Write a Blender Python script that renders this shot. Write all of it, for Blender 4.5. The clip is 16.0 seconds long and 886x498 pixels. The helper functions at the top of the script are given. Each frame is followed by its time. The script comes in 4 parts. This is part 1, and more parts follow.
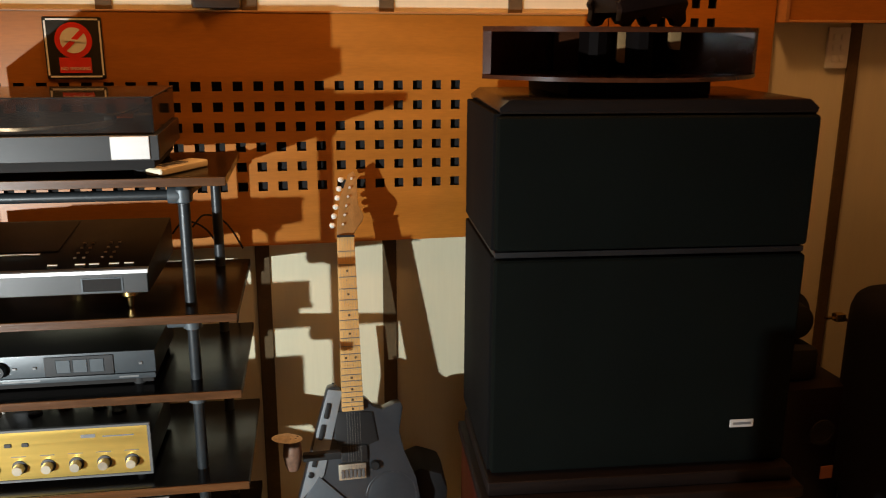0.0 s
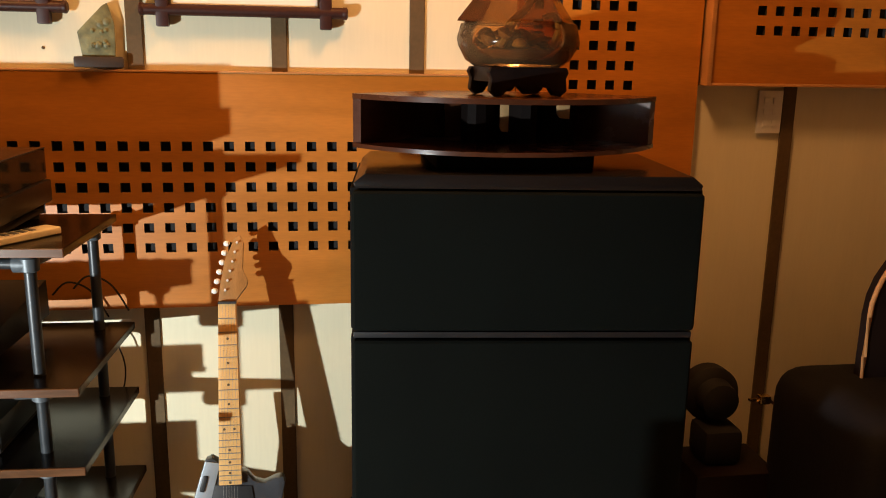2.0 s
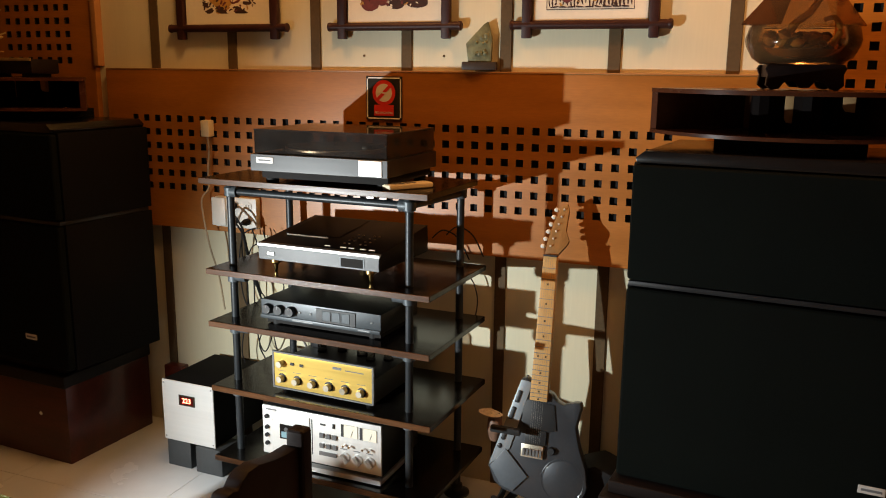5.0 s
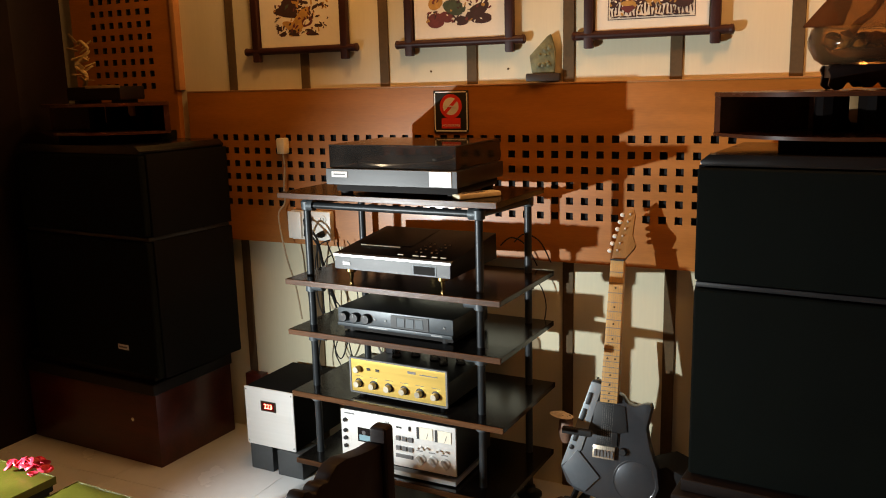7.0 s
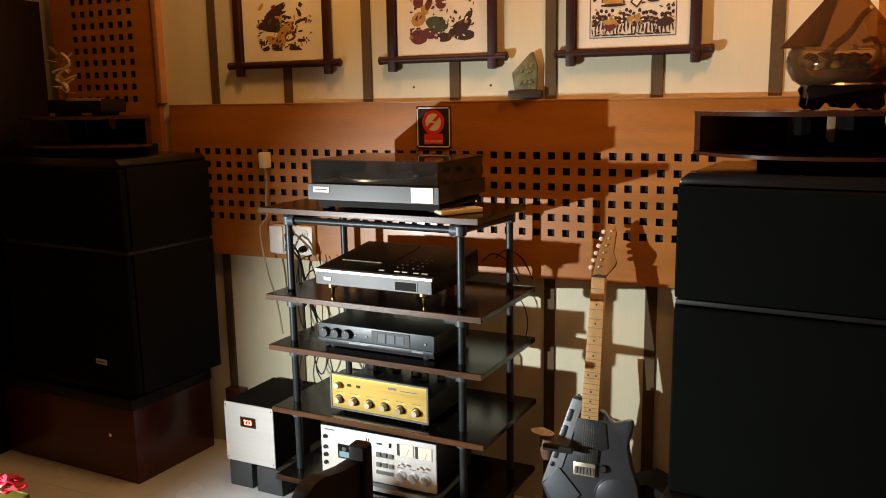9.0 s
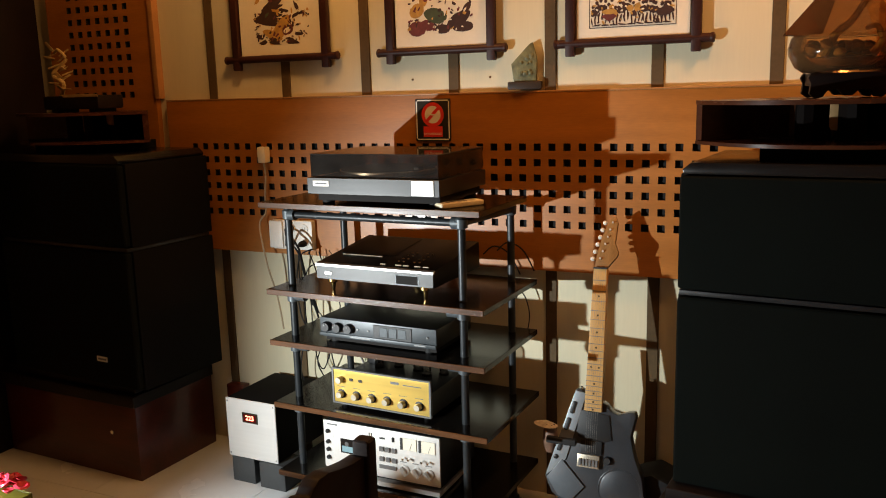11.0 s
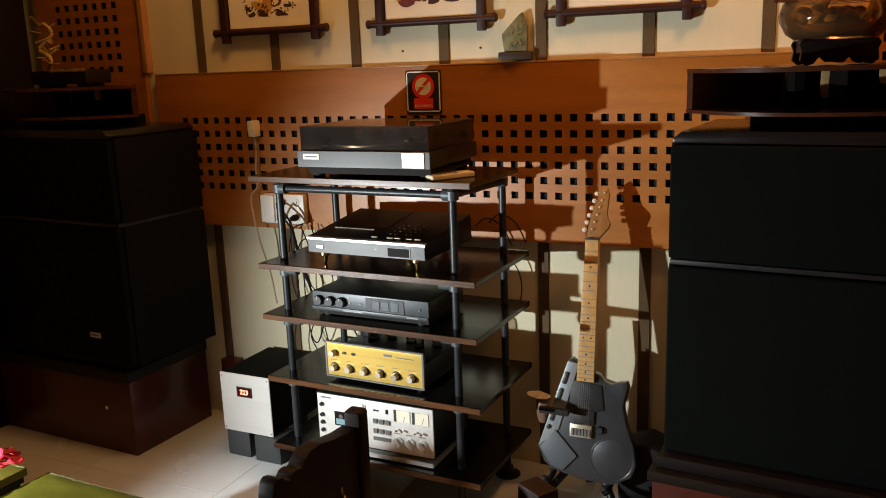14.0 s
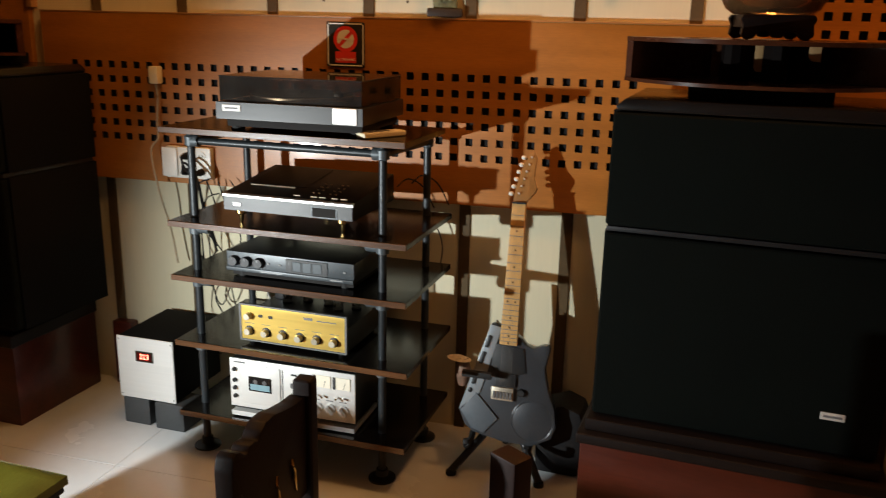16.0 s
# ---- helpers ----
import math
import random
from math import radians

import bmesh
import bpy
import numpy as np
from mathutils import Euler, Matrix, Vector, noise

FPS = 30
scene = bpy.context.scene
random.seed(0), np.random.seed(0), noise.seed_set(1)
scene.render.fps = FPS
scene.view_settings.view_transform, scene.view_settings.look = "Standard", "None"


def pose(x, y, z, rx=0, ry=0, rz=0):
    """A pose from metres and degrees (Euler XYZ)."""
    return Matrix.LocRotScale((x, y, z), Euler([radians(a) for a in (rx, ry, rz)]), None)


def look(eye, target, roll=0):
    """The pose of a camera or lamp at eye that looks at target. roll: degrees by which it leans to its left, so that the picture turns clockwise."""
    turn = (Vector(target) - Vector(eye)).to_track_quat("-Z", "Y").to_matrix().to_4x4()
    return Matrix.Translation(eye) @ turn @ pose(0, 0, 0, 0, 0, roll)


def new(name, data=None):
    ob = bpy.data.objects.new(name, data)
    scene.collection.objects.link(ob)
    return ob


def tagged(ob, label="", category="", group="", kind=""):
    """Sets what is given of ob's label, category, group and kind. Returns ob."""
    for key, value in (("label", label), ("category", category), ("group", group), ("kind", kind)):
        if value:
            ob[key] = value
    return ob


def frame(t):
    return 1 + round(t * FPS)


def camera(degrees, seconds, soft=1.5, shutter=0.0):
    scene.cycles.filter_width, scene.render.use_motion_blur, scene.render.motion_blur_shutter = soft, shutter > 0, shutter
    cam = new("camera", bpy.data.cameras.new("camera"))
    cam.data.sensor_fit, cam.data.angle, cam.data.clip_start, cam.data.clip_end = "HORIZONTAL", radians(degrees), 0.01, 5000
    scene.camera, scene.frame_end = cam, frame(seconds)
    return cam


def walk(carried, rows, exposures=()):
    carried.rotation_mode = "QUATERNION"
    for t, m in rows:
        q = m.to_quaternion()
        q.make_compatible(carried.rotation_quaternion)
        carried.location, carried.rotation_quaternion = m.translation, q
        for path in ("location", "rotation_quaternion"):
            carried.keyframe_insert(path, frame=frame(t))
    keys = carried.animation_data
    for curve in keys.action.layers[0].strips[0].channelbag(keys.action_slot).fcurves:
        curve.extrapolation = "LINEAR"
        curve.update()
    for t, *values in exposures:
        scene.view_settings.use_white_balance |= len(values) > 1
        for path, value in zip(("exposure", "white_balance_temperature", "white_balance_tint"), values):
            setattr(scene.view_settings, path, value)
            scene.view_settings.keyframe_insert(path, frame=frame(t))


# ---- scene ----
cam = camera(55.6, 16.0, 1.0, 0.2)
PATH = [
    (0, (0.082, 0.001, 1.42), (0.473, 1.896, 0.915), 0.3),
    (0.5, (0.187, -0.069, 1.498), (0.59, 1.817, 0.968), 1.9),
    (1, (0.291, -0.042, 1.5), (0.668, 1.849, 0.968), 2.8),
    (1.5, (0.401, 0.064, 1.507), (0.744, 1.961, 0.978), 2.8),
    (2, (0.486, 0.049, 1.507), (0.772, 1.977, 1.061), 1.0),
    (2.5, (0.641, -0.084, 1.487), (0.66, 1.866, 1.044), 0.4),
    (3, (0.682, -0.244, 1.485), (0.422, 1.688, 1.038), -0.8),
    (3.5, (0.688, -0.35, 1.466), (0.257, 1.552, 1.023), -0.2),
    (4, (0.794, -0.347, 1.462), (0.234, 1.523, 1.028), 1.1),
    (6.5, (0.884, -0.473, 1.477), (0.053, 1.302, 1.079), -1.6),
    (7, (0.88, -0.477, 1.47), (0.027, 1.29, 1.083), -1.5),
    (7.5, (0.884, -0.494, 1.467), (0.014, 1.271, 1.107), -1.0),
    (8, (0.886, -0.487, 1.477), (0.043, 1.292, 1.123), -0.9),
    (10.5, (0.882, -0.461, 1.475), (0.071, 1.331, 1.116), -1.1),
    (11, (0.874, -0.462, 1.474), (0.057, 1.325, 1.102), -1.6),
    (11.5, (0.886, -0.454, 1.472), (0.072, 1.317, 1.02), -2.0),
    (12, (0.881, -0.44, 1.463), (0.073, 1.326, 0.986), -2.1),
    (12.5, (0.879, -0.443, 1.463), (0.072, 1.324, 0.986), -2.2),
    (13, (0.883, -0.444, 1.458), (0.083, 1.328, 0.989), -2.0),
    (13.5, (0.891, -0.449, 1.463), (0.086, 1.324, 1.008), -2.3),
    (14, (0.885, -0.455, 1.465), (0.08, 1.325, 1.034), -2.1),
    (14.5, (0.885, -0.441, 1.471), (0.097, 1.345, 1.034), -0.9),
    (15, (0.84, -0.448, 1.463), (0.063, 1.341, 1.022), 1.7),
    (15.5, (0.754, -0.467, 1.465), (0.013, 1.334, 1.01), 1.4),
    (16, (0.679, -0.464, 1.46), (0.189, 1.402, 0.933), 1.3),
]
EXPOSURES = [(0, 0.0), (0.5, 0.4), (1, 0.4), (1.5, 0.45), (2, 0.5), (2.5, 0.35), (3, 0.1), (3.5, 0.0), (4, -0.1), (6.5, -0.1), (11, -0.1), (12, -0.26), (14, -0.25), (15, -0.22), (16, -0.25)]
walk(cam, [(t, look(eye, target, roll)) for t, eye, target, roll in PATH], EXPOSURES)

# ---- light ----
world = bpy.data.worlds.new("room_dark")
scene.world = world
world.use_nodes = True
world.node_tree.nodes["Background"].inputs[0].default_value = (1.0, 0.55, 0.32, 1)
world.node_tree.nodes["Background"].inputs[1].default_value = 0.05


def lamp(name, kind, where, watts, colour, size, target=None, cone=60, blend=0.5):
    data = bpy.data.lights.new(name, kind)
    data.energy, data.color = watts, colour
    data.shadow_soft_size = size
    if kind == "SPOT":
        data.spot_size, data.spot_blend = radians(cone), blend
    ob = new(name, data)
    ob.matrix_world = look(where, target) if target else pose(*where)
    return ob


# a bright torch, out of view to the left, throws the sharp shadows
torch = lamp("torch_light", "SPOT", (-1.345, 0.304, 0.742), 242, (0.94, 1.0, 1.0), 0.016, (0.22, 1.9, 0.36), 91, 0.85)
# two assumed warm fill lamps, unseen near the ceiling, brighten walls and shadows
fill_lamp = lamp("warm_fill", "POINT", (0.92, 1.7, 2.5), 35, (1.0, 0.46, 0.16), 0.10)
fill_lamp_two = lamp("warm_fill", "POINT", (-0.62, 1.7, 2.55), 23, (1.0, 0.51, 0.175), 0.10)

# ---- materials ----


def material(name, colour, rough=0.5, metal=0.0, vary=0.15, scale=8.0, bump=0.05, fine=90.0, stretch=(1, 1, 1), colour2=None, coat=0.0, glow=None, spec=0.5):
    m = bpy.data.materials.new(name)
    m.use_nodes = True
    n, l = m.node_tree.nodes, m.node_tree.links
    b = n["Principled BSDF"]
    b.inputs["Metallic"].default_value = metal
    b.inputs["Coat Weight"].default_value = coat
    b.inputs["Coat Roughness"].default_value = 0.12
    b.inputs["Specular IOR Level"].default_value = spec
    co = n.new("ShaderNodeTexCoord")
    mp = n.new("ShaderNodeMapping")
    mp.inputs["Scale"].default_value = stretch
    l.new(co.outputs["Object"], mp.inputs[0])
    big = n.new("ShaderNodeTexNoise")
    big.inputs["Scale"].default_value, big.inputs["Detail"].default_value = scale, 5
    l.new(mp.outputs[0], big.inputs["Vector"])
    small = n.new("ShaderNodeTexNoise")
    small.inputs["Scale"].default_value, small.inputs["Detail"].default_value = fine, 3
    l.new(mp.outputs[0], small.inputs["Vector"])
    info = n.new("ShaderNodeObjectInfo")
    add = n.new("ShaderNodeMath")
    add.operation = "MULTIPLY_ADD"
    l.new(small.outputs[0], add.inputs[0])
    add.inputs[1].default_value = 0.45
    l.new(big.outputs[0], add.inputs[2])
    ramp = n.new("ShaderNodeValToRGB")
    ramp.color_ramp.elements[0].position, ramp.color_ramp.elements[1].position = 0.45, 1.0
    c2 = colour2 or tuple(min(1, c * (1 + vary)) for c in colour)
    c1 = tuple(c * (1 - vary) for c in colour)
    ramp.color_ramp.elements[0].color, ramp.color_ramp.elements[1].color = (*c1, 1), (*c2, 1)
    l.new(add.outputs[0], ramp.inputs[0])
    l.new(ramp.outputs[0], b.inputs["Base Color"])
    rr = n.new("ShaderNodeMapRange")
    rr.inputs["To Min"].default_value, rr.inputs["To Max"].default_value = max(0.03, rough - 0.09), min(1, rough + 0.09)
    l.new(big.outputs[0], rr.inputs[0])
    l.new(rr.outputs[0], b.inputs["Roughness"])
    if bump:
        bp = n.new("ShaderNodeBump")
        bp.inputs["Strength"].default_value, bp.inputs["Distance"].default_value = bump, 0.004
        l.new(small.outputs[0], bp.inputs["Height"])
        l.new(bp.outputs[0], b.inputs["Normal"])
    if glow:
        b.inputs["Emission Color"].default_value = (*glow[:3], 1)
        b.inputs["Emission Strength"].default_value = glow[3]
    return m


def glass(name, colour, rough=0.03, dust=0.0, ior=1.45, powder=(0.55, 0.52, 0.48)):
    m = bpy.data.materials.new(name)
    m.use_nodes = True
    n, l = m.node_tree.nodes, m.node_tree.links
    out = n["Material Output"]
    n.remove(n["Principled BSDF"])
    tr = n.new("ShaderNodeBsdfTransparent")
    tr.inputs[0].default_value = (*colour, 1)
    gl = n.new("ShaderNodeBsdfGlossy")
    gl.inputs["Roughness"].default_value = rough
    fr = n.new("ShaderNodeFresnel")
    fr.inputs[0].default_value = ior
    no = n.new("ShaderNodeTexNoise")
    no.inputs["Scale"].default_value = 60
    bp = n.new("ShaderNodeBump")
    bp.inputs["Strength"].default_value = 0.02
    l.new(no.outputs[0], bp.inputs["Height"])
    l.new(bp.outputs[0], gl.inputs["Normal"])
    mx = n.new("ShaderNodeMixShader")
    l.new(fr.outputs[0], mx.inputs[0])
    l.new(tr.outputs[0], mx.inputs[1])
    l.new(gl.outputs[0], mx.inputs[2])
    if dust:
        di = n.new("ShaderNodeBsdfDiffuse")
        di.inputs[0].default_value = (*powder, 1)
        dn = n.new("ShaderNodeTexNoise")
        dn.inputs["Scale"].default_value, dn.inputs["Detail"].default_value = 14, 6
        dc = n.new("ShaderNodeTexCoord")
        l.new(dc.outputs["Object"], dn.inputs["Vector"])
        dr = n.new("ShaderNodeMapRange")
        dr.inputs["To Min"].default_value, dr.inputs["To Max"].default_value = 0.0, 2.4 * dust
        l.new(dn.outputs[0], dr.inputs[0])
        m2 = n.new("ShaderNodeMixShader")
        l.new(dr.outputs[0], m2.inputs[0])
        l.new(mx.outputs[0], m2.inputs[1])
        l.new(di.outputs[0], m2.inputs[2])
        mx = m2
    l.new(mx.outputs[0], out.inputs[0])
    return m


WALLPAINT = material("cream_wall_board", (0.68, 0.625, 0.435), 0.6, vary=0.05, scale=2, bump=0.012, fine=30, stretch=(5, 1, 0.4))
STRIP = material("dark_wall_strip", (0.10, 0.066, 0.032), 0.6, vary=0.3, scale=6, spec=0.15)
PANELWOOD = material("orange_stained_panel", (0.375, 0.132, 0.013), 0.4, vary=0.22, scale=2.2, bump=0.04, fine=30, stretch=(1, 1, 7), coat=0.06)
PANELTRIM = material("panel_edge_wood", (0.42, 0.20, 0.07), 0.4, vary=0.2, scale=3, stretch=(0.5, 4, 4))
# near-black for shade in holes and gaps, and for the display window
HOLE = material("near_black_matt", (0.012, 0.010, 0.009), 0.9, vary=0.2)
MAHOG = material("red_mahogany", (0.07, 0.011, 0.0045), 0.32, vary=0.35, scale=2.5, bump=0.03, fine=26, stretch=(0.6, 5, 5), coat=0.2, spec=0.35)
HORNWOOD = material("dark_horn_wood", (0.060, 0.020, 0.009), 0.26, vary=0.35, scale=3, bump=0.02, fine=30, stretch=(0.6, 4, 4), spec=0.3)
LEDGE = material("dark_ledge_wood", (0.0085, 0.0045, 0.0035), 0.5, vary=0.4, scale=5, bump=0.05, fine=40, stretch=(0.5, 5, 5), spec=0.22)
VANE = material("near_black_vane", (0.005, 0.003, 0.0025), 0.7, vary=0.3, scale=4, spec=0.08)
GRILLE = material("black_grille_cloth", (0.0034, 0.0046, 0.0037), 0.95, vary=0.25, scale=5, bump=0.3, fine=700, spec=0.08)
CABINET = material("black_cabinet", (0.0045, 0.0042, 0.0042), 0.8, vary=0.25, scale=4, spec=0.1)
BLACK = material("black_satin_metal", (0.013, 0.013, 0.014), 0.38, vary=0.2, scale=10, bump=0.03)
BLACKGLOSS = material("black_gloss_top", (0.007, 0.0065, 0.0065), 0.24, vary=0.2, scale=5, bump=0.01, coat=0.08)
CASEBLACK = material("black_painted_case", (0.009, 0.009, 0.009), 0.5, vary=0.25, scale=9, bump=0.04, fine=300, spec=0.25)
POSTRED = material("dark_red_post", (0.022, 0.006, 0.0035), 0.55, vary=0.35, scale=5, bump=0.04, spec=0.2)
RUBBER = material("black_rubber", (0.012, 0.012, 0.012), 0.8)
PIPE = material("black_iron_pipe", (0.026, 0.030, 0.033), 0.4, metal=0.3, vary=0.25, scale=14, bump=0.06)
CLAMP = material("grey_iron_fitting", (0.085, 0.10, 0.11), 0.45, metal=0.3, vary=0.2, scale=20, bump=0.08)
SHELF = material("dark_veneer_shelf", (0.005, 0.004, 0.0035), 0.22, vary=0.35, scale=3, bump=0.02, fine=40, stretch=(0.5, 6, 6), spec=0.32)
SHELFEDGE = material("walnut_shelf_edge", (0.080, 0.031, 0.009), 0.34, vary=0.5, scale=6, bump=0.06, fine=60, stretch=(0.6, 8, 8), spec=0.35)
SILVER = material("brushed_silver", (0.72, 0.71, 0.68), 0.42, metal=0.35, vary=0.05, scale=2, bump=0.03, fine=60, stretch=(0.3, 4, 30))
GREYMETAL = material("grey_metal", (0.20, 0.20, 0.20), 0.38, metal=0.6, vary=0.12, scale=4, bump=0.02, stretch=(0.3, 3, 12))
GREYFRONT = material("dark_grey_front", (0.034, 0.034, 0.034), 0.42, metal=0.3, vary=0.12, scale=4, bump=0.02, stretch=(0.3, 3, 12))
GUITARDOOR = material("dark_blue_grey_plastic", (0.085, 0.10, 0.115), 0.4, vary=0.15, scale=8)
BLOCKGREY = material("dark_grey_rubber_block", (0.035, 0.037, 0.038), 0.7, vary=0.25, scale=12)
LITPATCH = material("pale_lit_patch", (0.40, 0.25, 0.11), 0.5, vary=0.2, scale=6)
BLUEGREY = material("blue_grey_panel", (0.055, 0.065, 0.072), 0.4, metal=0.2, vary=0.12, scale=6)
CHROME = material("chrome", (0.85, 0.84, 0.82), 0.12, metal=1.0, vary=0.05)
NICKEL = material("worn_nickel", (0.62, 0.56, 0.44), 0.38, metal=0.75, vary=0.15, scale=20)
BRASS = material("brass", (0.75, 0.52, 0.2), 0.25, metal=1.0, vary=0.1)
GOLD = material("gold_faceplate", (0.86, 0.60, 0.16), 0.34, metal=0.92, vary=0.08, scale=3, bump=0.03, stretch=(0.3, 3, 22))
WHITE = material("white_plastic", (0.78, 0.76, 0.70), 0.4, vary=0.06)
IVORY = material("ivory_plastic", (0.74, 0.66, 0.46), 0.45, vary=0.08)
GREYINK = material("grey_ink", (0.16, 0.16, 0.16), 0.6)
DARKINK = material("dark_ink", (0.03, 0.03, 0.03), 0.6)
SMOKE = glass("smoked_acrylic", (0.70, 0.66, 0.62), 0.04, 0.022, 1.55)
BOWLGLASS = glass("amber_glass", (0.90, 0.74, 0.54), 0.10, 0.07, 1.3, (0.42, 0.26, 0.13))
ROOFGLASS = glass("brown_glass", (0.55, 0.36, 0.20), 0.10, 0.16, 1.35, (0.20, 0.10, 0.045))
REDGLOW = material("red_digits", (0.9, 0.05, 0.03), 0.5, glow=(1.0, 0.16, 0.10, 12.0))
REDTINT = material("dark_red_window", (0.06, 0.004, 0.004), 0.2)
MAPLE = material("maple_neck", (0.60, 0.35, 0.12), 0.55, vary=0.18, scale=4, bump=0.02, stretch=(5, 5, 0.6), spec=0.3)
# maple darkened for the shelf's shadow that lies on the headstock
SHADEDMAPLE = material("shaded_maple_headstock", (0.30, 0.15, 0.045), 0.5, vary=0.3, scale=5, bump=0.03, stretch=(6, 6, 0.6), spec=0.3)
GUITARGREY = material("dark_grey_metallic_paint", (0.050, 0.056, 0.064), 0.34, metal=0.3, vary=0.12, scale=7, coat=0.25)
GUITAREDGE = material("silver_grey_paint", (0.30, 0.34, 0.37), 0.36, metal=0.35, vary=0.1, scale=7, coat=0.2)
PICKGUARD = material("black_pickguard", (0.012, 0.013, 0.014), 0.45)
FLOORTILE = material("pale_floor_tile", (0.70, 0.735, 0.75), 0.25, vary=0.06, scale=3, bump=0.012, fine=20)
GROUT = material("tile_grout", (0.56, 0.57, 0.56), 0.7)
SALMON = material("salmon_label", (0.55, 0.22, 0.13), 0.6)
GOLDCLOTH = material("dull_gold_cloth", (0.30, 0.17, 0.045), 0.7, vary=0.35, scale=30, bump=0.2)
LEATHER = material("black_leather", (0.0045, 0.0045, 0.006), 0.8, vary=0.3, scale=12, bump=0.15, spec=0.2)
STRINGS = material("dull_steel", (0.25, 0.23, 0.2), 0.6, metal=0.3)
WHITECABLE = material("white_cable", (0.55, 0.52, 0.46), 0.5)
TAPEBLUE = material("pale_blue_label", (0.18, 0.30, 0.34), 0.5)
PLASTER = material("room_plaster", (0.42, 0.30, 0.18), 0.8, vary=0.12, scale=2)
CEILING = material("ceiling_paint", (0.50, 0.42, 0.30), 0.8, vary=0.08, scale=2)
STONE = material("green_stone", (0.16, 0.16, 0.075), 0.55, vary=0.45, scale=30, bump=0.5, fine=60)
STONEBASE = material("dark_wood_base", (0.035, 0.022, 0.014), 0.5, vary=0.3)
PAPER = material("cream_print_paper", (0.80, 0.74, 0.60), 0.8, vary=0.05, scale=10)
FRAMEWOOD = material("dark_red_frame_wood", (0.040, 0.013, 0.009), 0.45, vary=0.4, scale=5, spec=0.25, stretch=(1, 1, 1))
INKBROWN = material("print_dark_brown", (0.045, 0.018, 0.014), 0.8, vary=0.4, scale=40)
INKMAROON = material("print_maroon", (0.14, 0.03, 0.028), 0.8, vary=0.35, scale=40)
INKOCHRE = material("print_ochre", (0.48, 0.27, 0.06), 0.8, vary=0.3, scale=40)
INKGREEN = material("print_dark_green", (0.055, 0.075, 0.04), 0.8, vary=0.3, scale=40)
SIGNRED = material("sign_red", (0.68, 0.03, 0.015), 0.35, vary=0.08)
SIGNBLACK = material("sign_black", (0.02, 0.018, 0.012), 0.3, vary=0.1)
SIGNWHITE = material("sign_white", (0.75, 0.72, 0.62), 0.4, vary=0.05)
CARVED = material("carved_rosewood", (0.009, 0.0045, 0.0038), 0.5, vary=0.4, scale=8, bump=0.08, spec=0.2)
GREENCLOTH = material("yellow_green_cover", (0.080, 0.078, 0.007), 0.38, vary=0.16, scale=9, bump=0.12, fine=120)
REDCLOTH = material("red_petals", (0.55, 0.02, 0.05), 0.5, vary=0.35, scale=40, bump=0.3)
CABLE = material("black_cable", (0.009, 0.0085, 0.009), 0.75, spec=0.3)
CABLEGREY = material("beige_cable", (0.38, 0.30, 0.19), 0.55)
FABRICSPOT = material("spotted_cloth", (0.72, 0.64, 0.50), 0.8, vary=0.25, scale=60)
FLESH = material("pale_painted_wood", (0.20, 0.11, 0.07), 0.6, vary=0.4, scale=30)
JADE = material("yellowed_leaf", (0.45, 0.32, 0.13), 0.5, vary=0.3, scale=20)
AMBERSTONE = material("amber_pebbles", (0.27, 0.16, 0.075), 0.5, vary=0.45, scale=30, bump=0.3)
PLUM = material("plum_pebbles", (0.085, 0.05, 0.036), 0.45, vary=0.5, scale=25, bump=0.3)

# ---- building helpers ----


def box(x0, x1, y0, y1, z0, z1, bevel=0.0, seg=2):
    bm = bmesh.new()
    bmesh.ops.create_cube(bm, size=1, matrix=Matrix.Translation(((x0 + x1) / 2, (y0 + y1) / 2, (z0 + z1) / 2)) @ Matrix.Diagonal((abs(x1 - x0), abs(y1 - y0), abs(z1 - z0), 1)))
    if bevel:
        bmesh.ops.bevel(bm, geom=bm.edges[:], offset=bevel, segments=seg, affect="EDGES", profile=0.6)
    return bm


def merge(*bms):
    out = bms[0]
    for other in bms[1:]:
        me = bpy.data.meshes.new("tmp")
        other.to_mesh(me)
        out.from_mesh(me)
        bpy.data.meshes.remove(me)
        other.free()
    return out


def moved(bm, m):
    bmesh.ops.transform(bm, matrix=m, verts=bm.verts[:])
    return bm


def rod(p0, p1, r, r2=None, seg=16):
    p0, p1 = Vector(p0), Vector(p1)
    d = p1 - p0
    bm = bmesh.new()
    m = Matrix.Translation((p0 + p1) / 2) @ d.to_track_quat("Z", "Y").to_matrix().to_4x4()
    bmesh.ops.create_cone(bm, cap_ends=True, segments=seg, radius1=r, radius2=r if r2 is None else r2, depth=d.length, matrix=m)
    return bm


def lathe(profile, seg=28, centre=(0, 0, 0), turn=None, twist=0.0):
    bm = bmesh.new()
    rings = []
    for r, z in profile:
        rings.append([bm.verts.new((r * math.cos(2 * math.pi * i / seg + twist), r * math.sin(2 * math.pi * i / seg + twist), z)) for i in range(seg)])
    for a, b in zip(rings, rings[1:]):
        for i in range(seg):
            bm.faces.new((a[i], a[(i + 1) % seg], b[(i + 1) % seg], b[i]))
    bm.faces.new(list(reversed(rings[0])))
    bm.faces.new(rings[-1])
    m = Matrix.Translation(centre)
    if turn:
        m = m @ Euler([radians(a) for a in turn]).to_matrix().to_4x4()
    return moved(bm, m)


